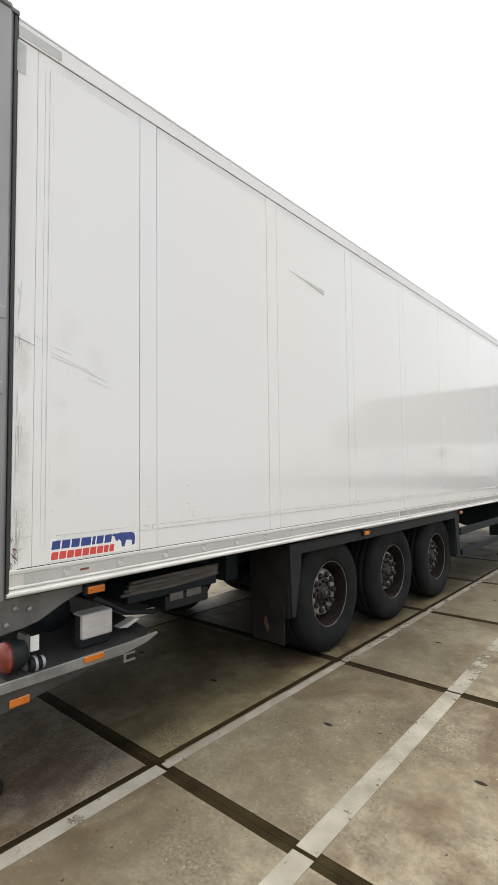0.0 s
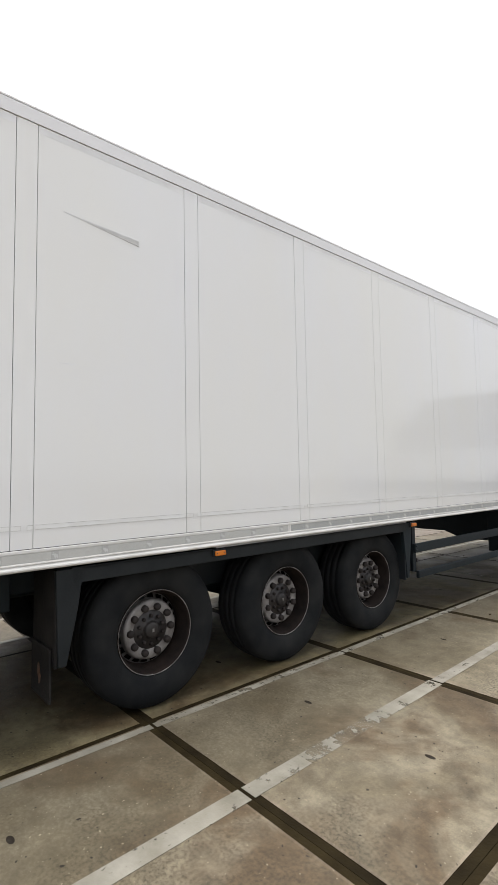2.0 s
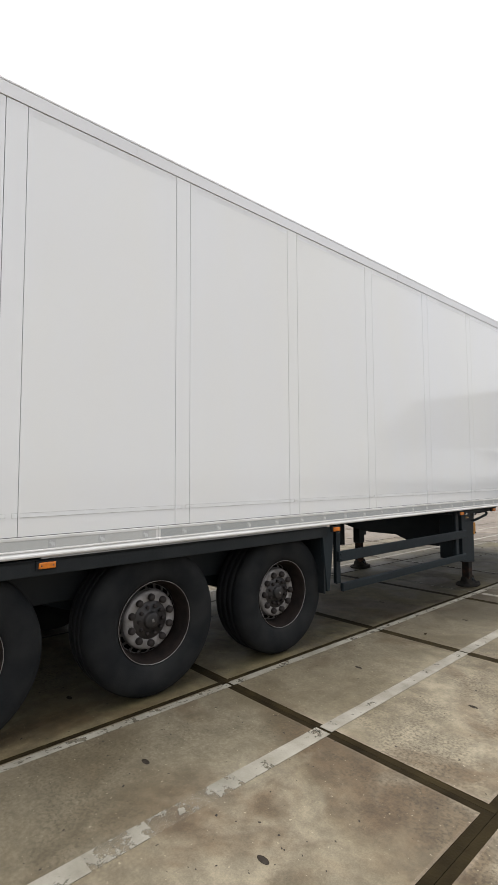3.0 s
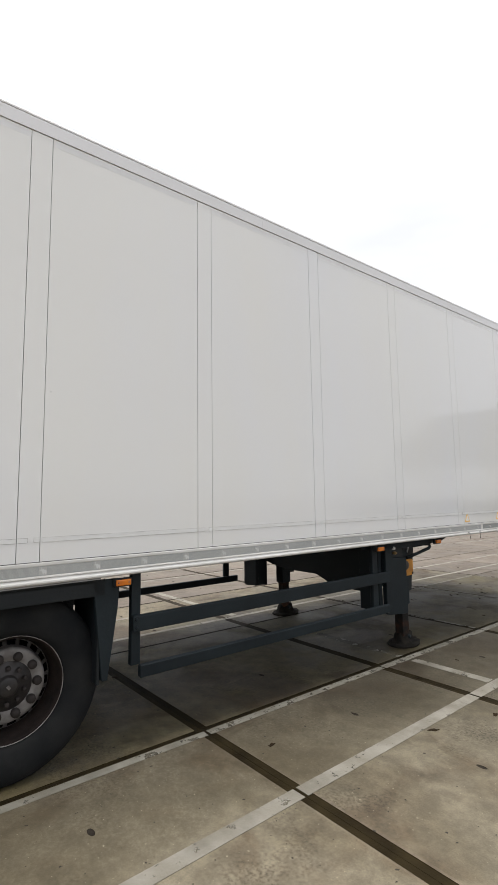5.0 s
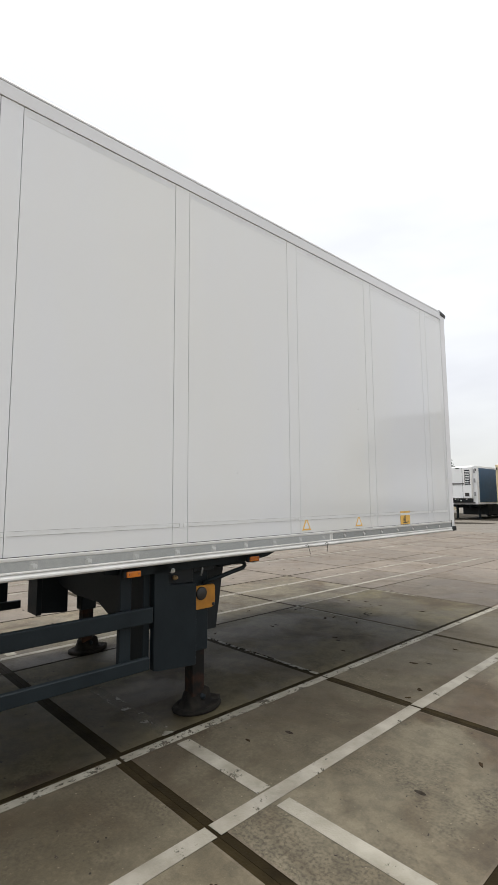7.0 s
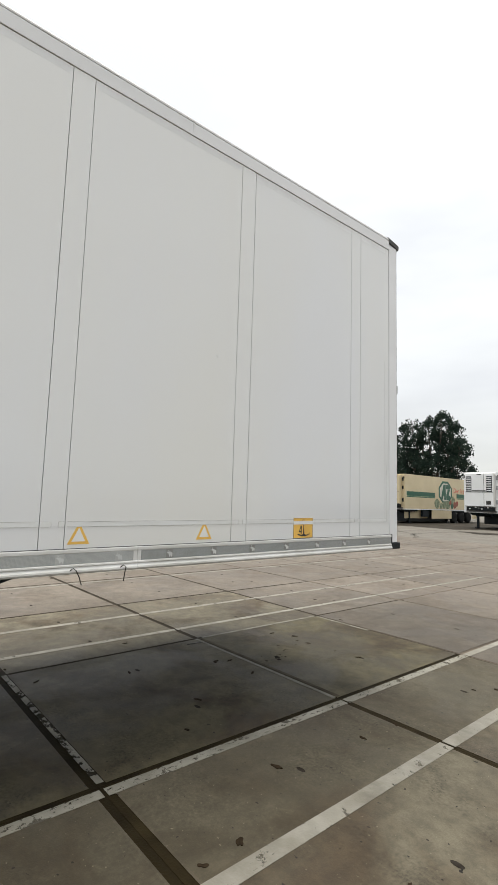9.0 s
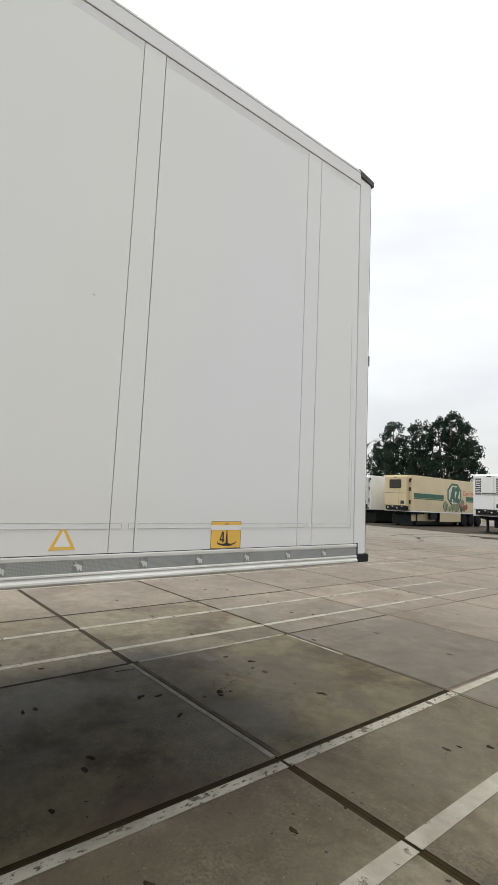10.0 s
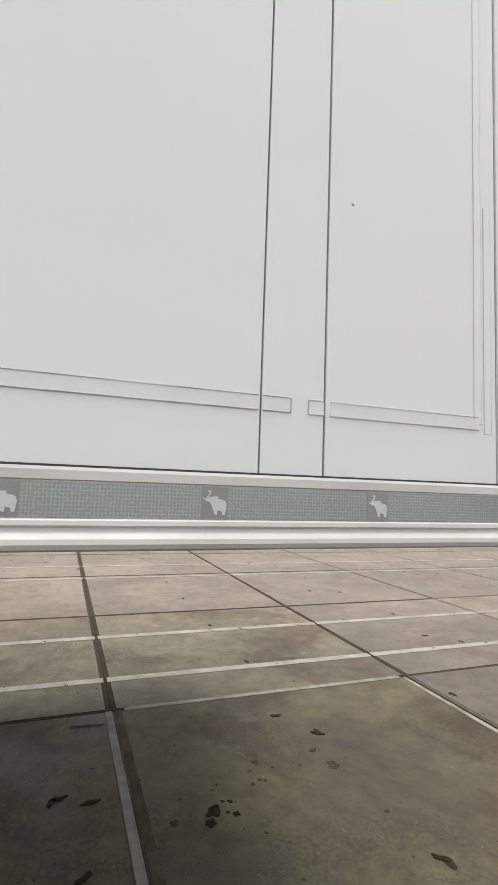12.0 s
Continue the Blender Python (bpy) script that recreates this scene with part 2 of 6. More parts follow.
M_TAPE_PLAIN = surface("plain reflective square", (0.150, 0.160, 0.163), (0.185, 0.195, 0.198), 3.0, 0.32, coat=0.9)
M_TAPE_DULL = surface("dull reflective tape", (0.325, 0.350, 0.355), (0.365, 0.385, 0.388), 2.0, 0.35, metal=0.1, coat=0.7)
M_TAPE_PALE = surface("pale reflective tape", (0.43, 0.445, 0.44), (0.48, 0.49, 0.485), 2.0, 0.4, metal=0.1, coat=0.6)
M_SQUARE_PALE = surface("pale reflective square", (0.36, 0.375, 0.375), (0.41, 0.42, 0.42), 3.0, 0.4, coat=0.6)
M_EMBLEM = surface("pale print", (0.62, 0.64, 0.645), (0.50, 0.52, 0.53), 8.0, 0.4, coat=0.9)
for glossy in (M_GREY_TAPE, M_TAPE_DULL, M_TAPE_PALE, M_TAPE_PLAIN, M_SQUARE_PALE, M_EMBLEM):
    glossy.node_tree.nodes["Principled BSDF"].inputs["Coat IOR"].default_value = 2.4
    glossy.node_tree.nodes["Principled BSDF"].inputs["Coat Roughness"].default_value = 0.15
M_STEEL = surface("stainless post", (0.34, 0.345, 0.355), (0.20, 0.20, 0.205), 1.6, 0.32, metal=0.4, rough2=0.5, bump=0.05, stretch=(1, 1, 0.3))
M_LIFT = surface("dark ribbed lift plate", (0.050, 0.048, 0.045), (0.028, 0.027, 0.026), 6.0, 0.6, bump=0.4, bump_scale=80)
M_DARKSTEEL = surface("dull grey lift steel", (0.15, 0.15, 0.145), (0.075, 0.075, 0.073), 5.0, 0.45, metal=0.2, bump=0.25, bump_scale=70)
M_EDGE_STEEL = surface("worn grey steel edge", (0.24, 0.24, 0.23), (0.15, 0.15, 0.145), 7.0, 0.45, metal=0.2, bump=0.2, bump_scale=60)
M_PUMP = surface("bright brushed cover", (0.62, 0.61, 0.60), (0.44, 0.43, 0.42), 3.0, 0.32, metal=0.25, rough2=0.45, stretch=(1, 1, 4))
M_DUSTY = surface("dusty brown-grey steel", (0.13, 0.115, 0.105), (0.075, 0.066, 0.060), 9.0, 0.75, bump=0.3, bump_scale=60, stretch=(1, 0.4, 3))
M_FLAP = surface("dusty rubber flap", (0.012, 0.0115, 0.0115), (0.022, 0.0195, 0.018), 6.0, 0.8, bump=0.3, bump_scale=70, spec=0.15)
M_CHASSIS = surface("anthracite chassis paint", (0.005844, 0.0101, 0.01328), (0.01169, 0.01806, 0.02179), 3.0, 0.5, bump=0.15, bump_scale=45, rough2=0.7, spec=0.25)
M_PLASTIC = surface("black plastic", (0.006, 0.009, 0.011), (0.011, 0.014, 0.016), 4.0, 0.55, bump=0.15, bump_scale=60, spec=0.3)
M_RUBBER = surface("tyre rubber", (0.009864, 0.01102, 0.01218), (0.01972, 0.0203, 0.0203), 5.0, 0.7, bump=0.25, bump_scale=120, rough2=0.85, spec=0.10)
M_RIM = surface("grey painted rim", (0.256, 0.2432, 0.2342), (0.1216, 0.1114, 0.105), 11.0, 0.5, metal=0.15, bump=0.2, bump_scale=70)
M_RIM_EDGE = surface("dull grey rim edge", (0.13, 0.1235, 0.1196), (0.0715, 0.065, 0.0624), 9.0, 0.55, bump=0.2)
M_RIM_DARK = surface("rusty inner rim", (0.01076, 0.009189, 0.008387), (0.02368, 0.01741, 0.01504), 9.0, 0.8, bump=0.3, bump_scale=90, spec=0.08)
M_HUB = surface("greasy dark hub", (0.015, 0.014, 0.014), (0.033, 0.028, 0.026), 12.0, 0.5, metal=0.2, bump=0.2)
M_NUT = surface("brown plastic nut cap", (0.036, 0.030, 0.028), (0.022, 0.0185, 0.017), 12.0, 0.7, spec=0.2)
M_AMBER = surface("amber lens", (0.58, 0.17, 0.015), (0.44, 0.11, 0.01), 20.0, 0.2, spec=0.6)
M_YELLOW = surface("yellow sticker vinyl", (0.80, 0.49, 0.10), (0.72, 0.43, 0.09), 5.0, 0.4)
M_ORANGE = surface("worn orange paint", (0.52, 0.23, 0.02), (0.34, 0.14, 0.015), 7.0, 0.45, bump=0.1)
M_BLACK = surface("black print", (0.025, 0.022, 0.02), rough=0.45)
M_BRASS = surface("tan brass", (0.40, 0.27, 0.13), (0.28, 0.18, 0.09), 20.0, 0.45, metal=0.3)
M_BLUE = surface("blue print", (0.030, 0.055, 0.22), (0.035, 0.065, 0.25), 4.0, 0.35)
M_RED = surface("red print", (0.62, 0.075, 0.06), (0.55, 0.06, 0.05), 4.0, 0.35)
M_STICKER = surface("white sticker vinyl", (0.80, 0.80, 0.79), (0.74, 0.74, 0.73), 4.0, 0.3)
M_REDLENS = surface("dirty red lens", (0.24, 0.035, 0.02), (0.15, 0.03, 0.02), 16.0, 0.25)
M_LAMPGLASS = surface("scratched clear lens", (0.45, 0.46, 0.47), (0.25, 0.26, 0.27), 20.0, 0.12, spec=0.8)
M_SCUFF = surface("scuff grime", (0.34, 0.34, 0.33), (0.58, 0.58, 0.57), 18.0, 0.6, spread=(0.4, 0.6))
M_FAINT = surface("faint scuff", (0.50, 0.50, 0.48), (0.68, 0.68, 0.67), 18.0, 0.5, spread=(0.4, 0.6))
M_GRIME = surface("dark grime", (0.13, 0.12, 0.11), (0.30, 0.28, 0.26), 22.0, 0.7, spread=(0.4, 0.6))
M_OLD_GREY = surface("dull grey tape", (0.42, 0.44, 0.44), (0.50, 0.52, 0.52), 12.0, 0.5)
M_RUSTRED = surface("brown-red scrape", (0.20, 0.055, 0.04), (0.11, 0.045, 0.035), 25.0, 0.7)
M_DENT = surface("dented gel coat", (0.60, 0.61, 0.62), (0.70, 0.71, 0.715), 12.0, 0.3, bump=0.1)
M_RUST = surface("rust", (0.10, 0.045, 0.02), (0.05, 0.03, 0.022), 14.0, 0.8, bump=0.4)
M_LEGTUBE = surface("greasy leg tube", (0.012, 0.011, 0.010), (0.075, 0.030, 0.014), 7.0, 0.7, bump=0.3, spread=(0.48, 0.78), spec=0.15)
M_FOOT = surface("muddy dark steel", (0.01105, 0.0102, 0.00935), (0.0272, 0.0238, 0.0187), 12.0, 0.85, bump=0.5, spec=0.1)
# Ellipse of the painted trailer shade and damp: centre, radii, tone.
DAMP_SHADE = (-2.5, 13.2, 4.3, 6.4, 0.57)
M_SLAB = concrete("concrete slab", (0.1587, 0.1389, 0.1018), (0.1107, 0.09243, 0.06148), (0.071, 0.04908, 0.02809), (0.02715, 0.02035, 0.01219), 0.06, DAMP_SHADE, strip=True)
# Darker, grimier copy of the slab with the trailer's shade in its colour.
M_SLAB_SHADED = concrete("bay slab darkened for grime and trailer shade", (0.1295, 0.1098, 0.06249), (0.08274, 0.06701, 0.03407), (0.05406, 0.03573, 0.0155), (0.02002, 0.01468, 0.006712), 0.06, DAMP_SHADE, strip=True)
M_SLAB_FAR = concrete("paler concrete slab", (0.1347, 0.1145, 0.09472), (0.101, 0.0842, 0.06866), (0.07999, 0.06213, 0.04694), (0.04463, 0.03597, 0.0278), 0.08, DAMP_SHADE, 0.6)
M_ARRIS = concrete("worn pale slab rim", (0.1804, 0.1533, 0.1167), (0.126, 0.1034, 0.07343), (0.08731, 0.06371, 0.04048), (0.04076, 0.03139, 0.02072), 0.06, DAMP_SHADE, strip=True)
# Joint edge tones by slab row: dark near, paler farther off.
M_EDGE = surface("dark slab edge", (0.009405, 0.006757, 0.002846), (0.01882, 0.01403, 0.006047), 5.0, 0.8, bump=0.3, bump_scale=80, per_object=0.25, spec=0.06)
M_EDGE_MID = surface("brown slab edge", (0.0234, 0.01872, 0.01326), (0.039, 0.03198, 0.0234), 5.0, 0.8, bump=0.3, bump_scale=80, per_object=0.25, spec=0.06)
M_EDGE_PALE = surface("pale slab edge", (0.06197, 0.04921, 0.03915), (0.1094, 0.0893, 0.07047), 5.0, 0.8, bump=0.3, bump_scale=80, per_object=0.3, spec=0.1)
# Near-black, so that flat ovals read as shaded holes.
M_HOLE = surface("lifting hole", (0.018, 0.015, 0.012), (0.03, 0.026, 0.022), 30.0, 0.9, spec=0.05)
M_GROUND = concrete("yard asphalt", (0.1267, 0.115, 0.09959), (0.1082, 0.09714, 0.08299), (0.09452, 0.08227, 0.06743), (0.07016, 0.06145, 0.04979), 0.0, None, 0.4, False)
M_PAINT = road_paint("white road paint", 0.615)
M_PAINT_WORN = road_paint("flaking road paint", 0.56)
M_PAINT_HALF = road_paint("half gone road paint", 0.49, 0.08)
M_PAINT_CRACKED = road_paint("cracked road paint", 0.56, 0.12, 0.57)
M_PAINT_GONE = road_paint("nearly gone road paint", 0.415, 0.06)
M_PAINT_FADED = road_paint("faded road paint", 0.605, 0.25, 0.66, (0.2058, 0.1949, 0.168), (0.1428, 0.131, 0.1058))
M_PAINT_DUSTY = road_paint("dusty far road paint", 0.60, 0.3, 0.665, (0.1978, 0.1823, 0.1548), (0.1376, 0.1256, 0.1032))
M_SKID = road_paint("tyre rubber on asphalt", 0.52, 0.25, 0.60, (0.0854, 0.07564, 0.06344), (0.1074, 0.09638, 0.08174))
# Near-black, to paint the shade under the parked trailers.
M_BAY_DARK = surface("dark asphalt", (0.020, 0.017, 0.0135), (0.042, 0.036, 0.029), 0.7, 0.8, bump=0.3, bump_scale=40, spec=0.1)
M_JOINT_FILL = surface("pale joint filler", (0.1792, 0.1713, 0.1498), (0.1075, 0.09954, 0.08124), 9.0, 0.8, bump=0.3, spec=0.15)
M_JOINT_DARK = surface("dark joint sand", (0.0374, 0.0308, 0.0209), (0.0638, 0.0528, 0.0374), 7.0, 0.85, bump=0.4, spec=0.08)
M_PALE = surface("pale print ground", (0.58, 0.58, 0.50), (0.50, 0.50, 0.43), 3.0, 0.4)
M_FRUIT = surface("dull green print", (0.09, 0.13, 0.065), (0.30, 0.33, 0.22), 4.0, 0.5)
M_FRUIT_RED = surface("dull red print", (0.36, 0.07, 0.045), (0.22, 0.09, 0.05), 5.0, 0.5)
M_CREAM = surface("cream trailer paint", (0.62, 0.52, 0.335), (0.56, 0.465, 0.295), 0.8, 0.35, rough2=0.5)
M_FARWHITE = surface("far white paint", (0.80, 0.81, 0.82), (0.72, 0.73, 0.73), 0.8, 0.35)
M_GREEN = surface("dark green stripe", (0.009, 0.0975, 0.05625), (0.01125, 0.0825, 0.04875), 2.0, 0.4)
M_LEAFGREEN = surface("pale green print", (0.20, 0.30, 0.13), (0.35, 0.40, 0.26), 5.0, 0.5)
M_CURTAIN = surface("blue curtain", (0.012, 0.05625, 0.1224), (0.018, 0.0675, 0.144), 3.0, 0.5)
M_LEAF = surface("dark foliage", (0.0156, 0.02875, 0.0232), (0.0364, 0.055, 0.0406), 0.9, 0.9, per_object=0.1, spec=0.08)
M_CLADDING = surface("grey metal cladding", (0.47, 0.475, 0.475), (0.41, 0.415, 0.415), 0.5, 0.5, bump=0.1)
M_BARK = surface("bark", (0.07, 0.055, 0.045), (0.04, 0.033, 0.028), 6.0, 0.9, bump=0.6, bump_scale=25)
M_DEADLEAF = surface("wet dead leaf", (0.016, 0.012, 0.008), (0.03, 0.021, 0.013), 30.0, 0.9, spec=0.03)
M_DRY_OIL = surface("dried oil", (0.03432, 0.02746, 0.01872), (0.0468, 0.03869, 0.02746), 25.0, 0.9, spec=0.05)
M_OIL = surface("oil stain", (0.0132, 0.0108, 0.0084), (0.027, 0.0222, 0.0168), 25.0, 0.9, spec=0.03)


def smudge_film(name, c, strength):
    """A thin dirty film, densest in its middle and broken by noise."""
    m = surface(name, c, rough=0.6)
    n, l = m.node_tree.nodes, m.node_tree.links
    p, out = n["Principled BSDF"], n["Material Output"]
    co = n.new("ShaderNodeTexCoord")
    mp = n.new("ShaderNodeMapping")
    mp.inputs["Location"].default_value, mp.inputs["Scale"].default_value = (0, -1, -1), (0, 2, 2)
    l.new(co.outputs["Generated"], mp.inputs["Vector"])
    g = n.new("ShaderNodeTexGradient")
    g.gradient_type = "SPHERICAL"
    l.new(mp.outputs["Vector"], g.inputs["Vector"])
    t = n.new("ShaderNodeTexNoise")
    t.inputs["Scale"].default_value, t.inputs["Detail"].default_value = 30.0, 5.0
    l.new(co.outputs["Object"], t.inputs["Vector"])
    k = n.new("ShaderNodeMath")
    k.operation = "MULTIPLY"
    l.new(g.outputs["Fac"], k.inputs[0])
    l.new(t.outputs["Fac"], k.inputs[1])
    f = n.new("ShaderNodeMapRange")
    f.inputs["From Max"].default_value, f.inputs["To Max"].default_value = 0.5, strength
    l.new(k.outputs["Value"], f.inputs["Value"])
    clear = n.new("ShaderNodeBsdfTransparent")
    mix = n.new("ShaderNodeMixShader")
    l.new(f.outputs["Result"], mix.inputs[0])
    l.new(clear.outputs["BSDF"], mix.inputs[1])
    l.new(p.outputs["BSDF"], mix.inputs[2])
    l.new(mix.outputs["Shader"], out.inputs["Surface"])
    return m


M_SMUDGE = smudge_film("grey smudge", (0.32, 0.32, 0.29), 0.020)
M_GRIME_FILM = smudge_film("tan grime film", (0.44, 0.39, 0.30), 0.07)


def honeycomb(m, low, high):
    """Fine cells pressed into the reflective tape."""
    n, l = m.node_tree.nodes, m.node_tree.links
    p = n["Principled BSDF"]
    geo = n.new("ShaderNodeNewGeometry")
    sp = n.new("ShaderNodeSeparateXYZ")
    cb = n.new("ShaderNodeCombineXYZ")
    l.new(geo.outputs["Position"], sp.inputs["Vector"])
    l.new(sp.outputs["Y"], cb.inputs["X"])
    l.new(sp.outputs["Z"], cb.inputs["Y"])
    v = n.new("ShaderNodeTexVoronoi")
    v.voronoi_dimensions = "2D"
    v.inputs["Scale"].default_value, v.inputs["Randomness"].default_value = 175.0, 0.22
    l.new(cb.outputs["Vector"], v.inputs["Vector"])
    r = n.new("ShaderNodeMapRange")
    r.inputs["From Min"].default_value, r.inputs["From Max"].default_value = 0.30, 0.50
    r.inputs["To Min"].default_value, r.inputs["To Max"].default_value = low, high
    l.new(v.outputs["Distance"], r.inputs["Value"])
    h = n.new("ShaderNodeHueSaturation")
    src = p.inputs["Base Color"].links[0].from_socket
    l.new(src, h.inputs["Color"])
    l.new(r.outputs["Result"], h.inputs["Value"])
    l.new(h.outputs["Color"], p.inputs["Base Color"])


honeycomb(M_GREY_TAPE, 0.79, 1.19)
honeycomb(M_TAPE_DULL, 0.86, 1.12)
honeycomb(M_TAPE_PALE, 0.92, 1.07)

# ---- mesh tools ----


def part(name, bm, material, parent=None, label=""):
    """Links a bmesh as one mesh object, under a thing or a part."""
    me = bpy.data.meshes.new(name)
    bm.to_mesh(me)
    bm.free()
    for m in (material if isinstance(material, (list, tuple)) else [material]):
        me.materials.append(m)
    ob = new(name, me)
    if parent is not None:
        ob.parent = parent
    if label:
        tagged(ob, label)
    return ob


def again(name, src, parent, m):
    """One more piece on the same mesh data."""
    ob = new(name, src.data)
    ob.parent = parent
    ob.matrix_basis = m
    return ob


def thing(name, m, label, category, group="", kind=""):
    ob = new(name)
    ob.empty_display_size = 0.1
    ob.matrix_basis = m
    return tagged(ob, label, category, group, kind)


def add_box(bm, x0, x1, y0, y1, z0, z1, bevel=0.0, segs=1, mat=0):
    v = [bm.verts.new((x, y, z)) for x in (x0, x1) for y in (y0, y1) for z in (z0, z1)]
    fs = [bm.faces.new([v[i] for i in q]) for q in ((0, 1, 3, 2), (4, 6, 7, 5), (0, 4, 5, 1), (2, 3, 7, 6), (0, 2, 6, 4), (1, 5, 7, 3))]
    for f in fs:
        f.material_index = mat
    if bevel:
        es = list({e for f in fs for e in f.edges})
        r = bmesh.ops.bevel(bm, geom=es, offset=bevel, segments=segs, affect="EDGES", profile=0.6)
        for f in r["faces"]:
            f.material_index = mat
    return bm


def box(x0, x1, y0, y1, z0, z1, bevel=0.004, segs=1):
    return add_box(bmesh.new(), x0, x1, y0, y1, z0, z1, bevel, segs)


def add_prism(bm, pts, axis, a, b, mat=0):
    """A polygon drawn in the two other axes (in x, y, z order), pushed from a to b along the axis."""
    def put(p, t):
        q = list(p)
        q.insert("xyz".index(axis), t)
        return bm.verts.new(q)
    lo, hi = [put(p, a) for p in pts], [put(p, b) for p in pts]
    n = len(pts)
    fs = [bm.faces.new(lo), bm.faces.new(hi[::-1])]
    fs += [bm.faces.new((lo[i], hi[i], hi[(i + 1) % n], lo[(i + 1) % n])) for i in range(n)]
    for f in fs:
        f.material_index = mat
    bmesh.ops.recalc_face_normals(bm, faces=fs)
    return bm


def prism(pts, axis, a, b, bevel=0.0):
    bm = add_prism(bmesh.new(), pts, axis, a, b)
    if bevel:
        bmesh.ops.bevel(bm, geom=list(bm.edges), offset=bevel, segments=1, affect="EDGES")
    return bm


def add_lathe(bm, profile, segs=32, axis="x", centre=(0, 0, 0), closed=False, smooth=True, mat=0):
    """Turns a profile of (along the axis, radius) about the axis."""
    rings = []
    for a, r in profile:
        ring = []
        for i in range(segs):
            t = 2 * math.pi * i / segs
            c, s = r * math.cos(t), r * math.sin(t)
            p = {"x": (a, c, s), "y": (c, a, s), "z": (c, s, a)}[axis]
            ring.append(bm.verts.new(Vector(p) + Vector(centre)))
        rings.append(ring)
    pairs = list(zip(rings, rings[1:]))
    if closed:
        pairs.append((rings[-1], rings[0]))
    fs = []
    for r0, r1 in pairs:
        for i in range(segs):
            fs.append(bm.faces.new((r0[i], r0[(i + 1) % segs], r1[(i + 1) % segs], r1[i])))
    if not closed:
        fs += [bm.faces.new(rings[0][::-1]), bm.faces.new(rings[-1])]
    for f in fs:
        f.smooth, f.material_index = smooth, mat
    bmesh.ops.recalc_face_normals(bm, faces=fs)
    return bm


def lathe(profile, segs=32, axis="x", centre=(0, 0, 0), closed=False, smooth=True):
    return add_lathe(bmesh.new(), profile, segs, axis, centre, closed, smooth)


def add_tube(bm, pts, r, segs=8, r_end=None):
    """A round bar along points."""
    pts = [Vector(p) for p in pts]
    rings = []
    for i, p in enumerate(pts):
        d = (pts[min(i + 1, len(pts) - 1)] - pts[max(i - 1, 0)]).normalized()
        u = d.orthogonal().normalized() if i == 0 else (u - u.dot(d) * d).normalized()
        w = d.cross(u)
        k = i / (len(pts) - 1)
        rr = r + ((r_end if r_end is not None else r) - r) * k
        rings.append([bm.verts.new(p + rr * (u * math.cos(2 * math.pi * j / segs) + w * math.sin(2 * math.pi * j / segs))) for j in range(segs)])
    for r0, r1 in zip(rings, rings[1:]):
        for j in range(segs):
            bm.faces.new((r0[j], r0[(j + 1) % segs], r1[(j + 1) % segs], r1[j])).smooth = True
    bm.faces.new(rings[0][::-1])
    bm.faces.new(rings[-1])
    return bm


def tube(pts, r, segs=8, r_end=None):
    return add_tube(bmesh.new(), pts, r, segs, r_end)


def words(text, size, extrude=0.0005):
    """A bmesh of text in the built-in font, in the x y plane, from its lower left."""
    cu = bpy.data.curves.new("words", "FONT")
    cu.body, cu.size, cu.extrude = text, size, extrude
    ob = bpy.data.objects.new("words", cu)
    scene.collection.objects.link(ob)
    bpy.context.view_layer.update()
    me = bpy.data.meshes.new_from_object(ob.evaluated_get(bpy.context.evaluated_depsgraph_get()))
    bm = bmesh.new()
    bm.from_mesh(me)
    bpy.data.objects.remove(ob)
    bpy.data.curves.remove(cu)
    bpy.data.meshes.remove(me)
    return bm


# ---- ground ----
ground_bm = bmesh.new()
E = 1500.0
bmesh.ops.create_grid(ground_bm, x_segments=2, y_segments=2, size=E)
ground = part("ground", ground_bm, M_GROUND)
ground.location.z = -0.012
tagged(ground, "grey asphalt yard reaching the horizon", "ground", kind="structure")

JX, JY = -2.165, 0.0

# ---- the white refrigerated semi-trailer ----
# local frame: x outward from the side wall, y from rear to front, z up
TM = Matrix.Translation((-2.242, 0, 0)) @ pose(0, 0, 0, 0, 0, -0.762) @ pose(0, 0, 0, 0.378, 0, 0)
trailer = thing("semi_trailer", TM, "white refrigerated box semi-trailer on three axles, parked on its landing legs", "trailer")
Z0, Z1 = 1.188, 3.824          # side panels, bottom and top
Y0, Y1 = 1.175, 14.665         # rear and front ends of the body
WIDTH = 2.6
P0, PITCH, STRIP = 1.927, 1.2045, 0.127


def seam(k):
    return P0 + k * PITCH + (0.012 if k == 10 else 0.0)


part("body", box(-WIDTH + 0.02, -0.022, Y0 + 0.01, Y1 - 0.01, 1.08, 3.905, 0), M_SEAM, trailer, "dark core behind the panels")
part("floor_pan", box(-WIDTH + 0.06, -0.06, Y0 + 0.05, Y1 - 0.05, 1.066, 1.079, 0.004), M_CHASSIS, trailer)
part("roof", prism([(-0.002, 3.88), (-0.012, 3.922), (-0.035, 3.936), (-1.3, 3.955), (-WIDTH + 0.035, 3.936), (-WIDTH, 3.88)], "y", Y0 + 0.006, Y1 - 0.006),
     M_RAIL, trailer, "white roof skin")
part("front_wall", box(-WIDTH + 0.06, -0.06, Y1 - 0.012, Y1 + 0.002, 1.09, 3.91, 0.003), M_WHITE, trailer)
part("rear_wall", box(-WIDTH + 0.06, -0.06, Y0 - 0.01, Y0 + 0.012, 1.09, 3.91, 0.003), M_WHITE, trailer)
part("far_side_wall", box(-WIDTH, -WIDTH + 0.025, Y0, Y1, 1.08, 3.91, 0.003), M_WHITE, trailer)

# side wall: wide panels and narrow joint profiles with a sealed gap between them
GAP = 0.0016


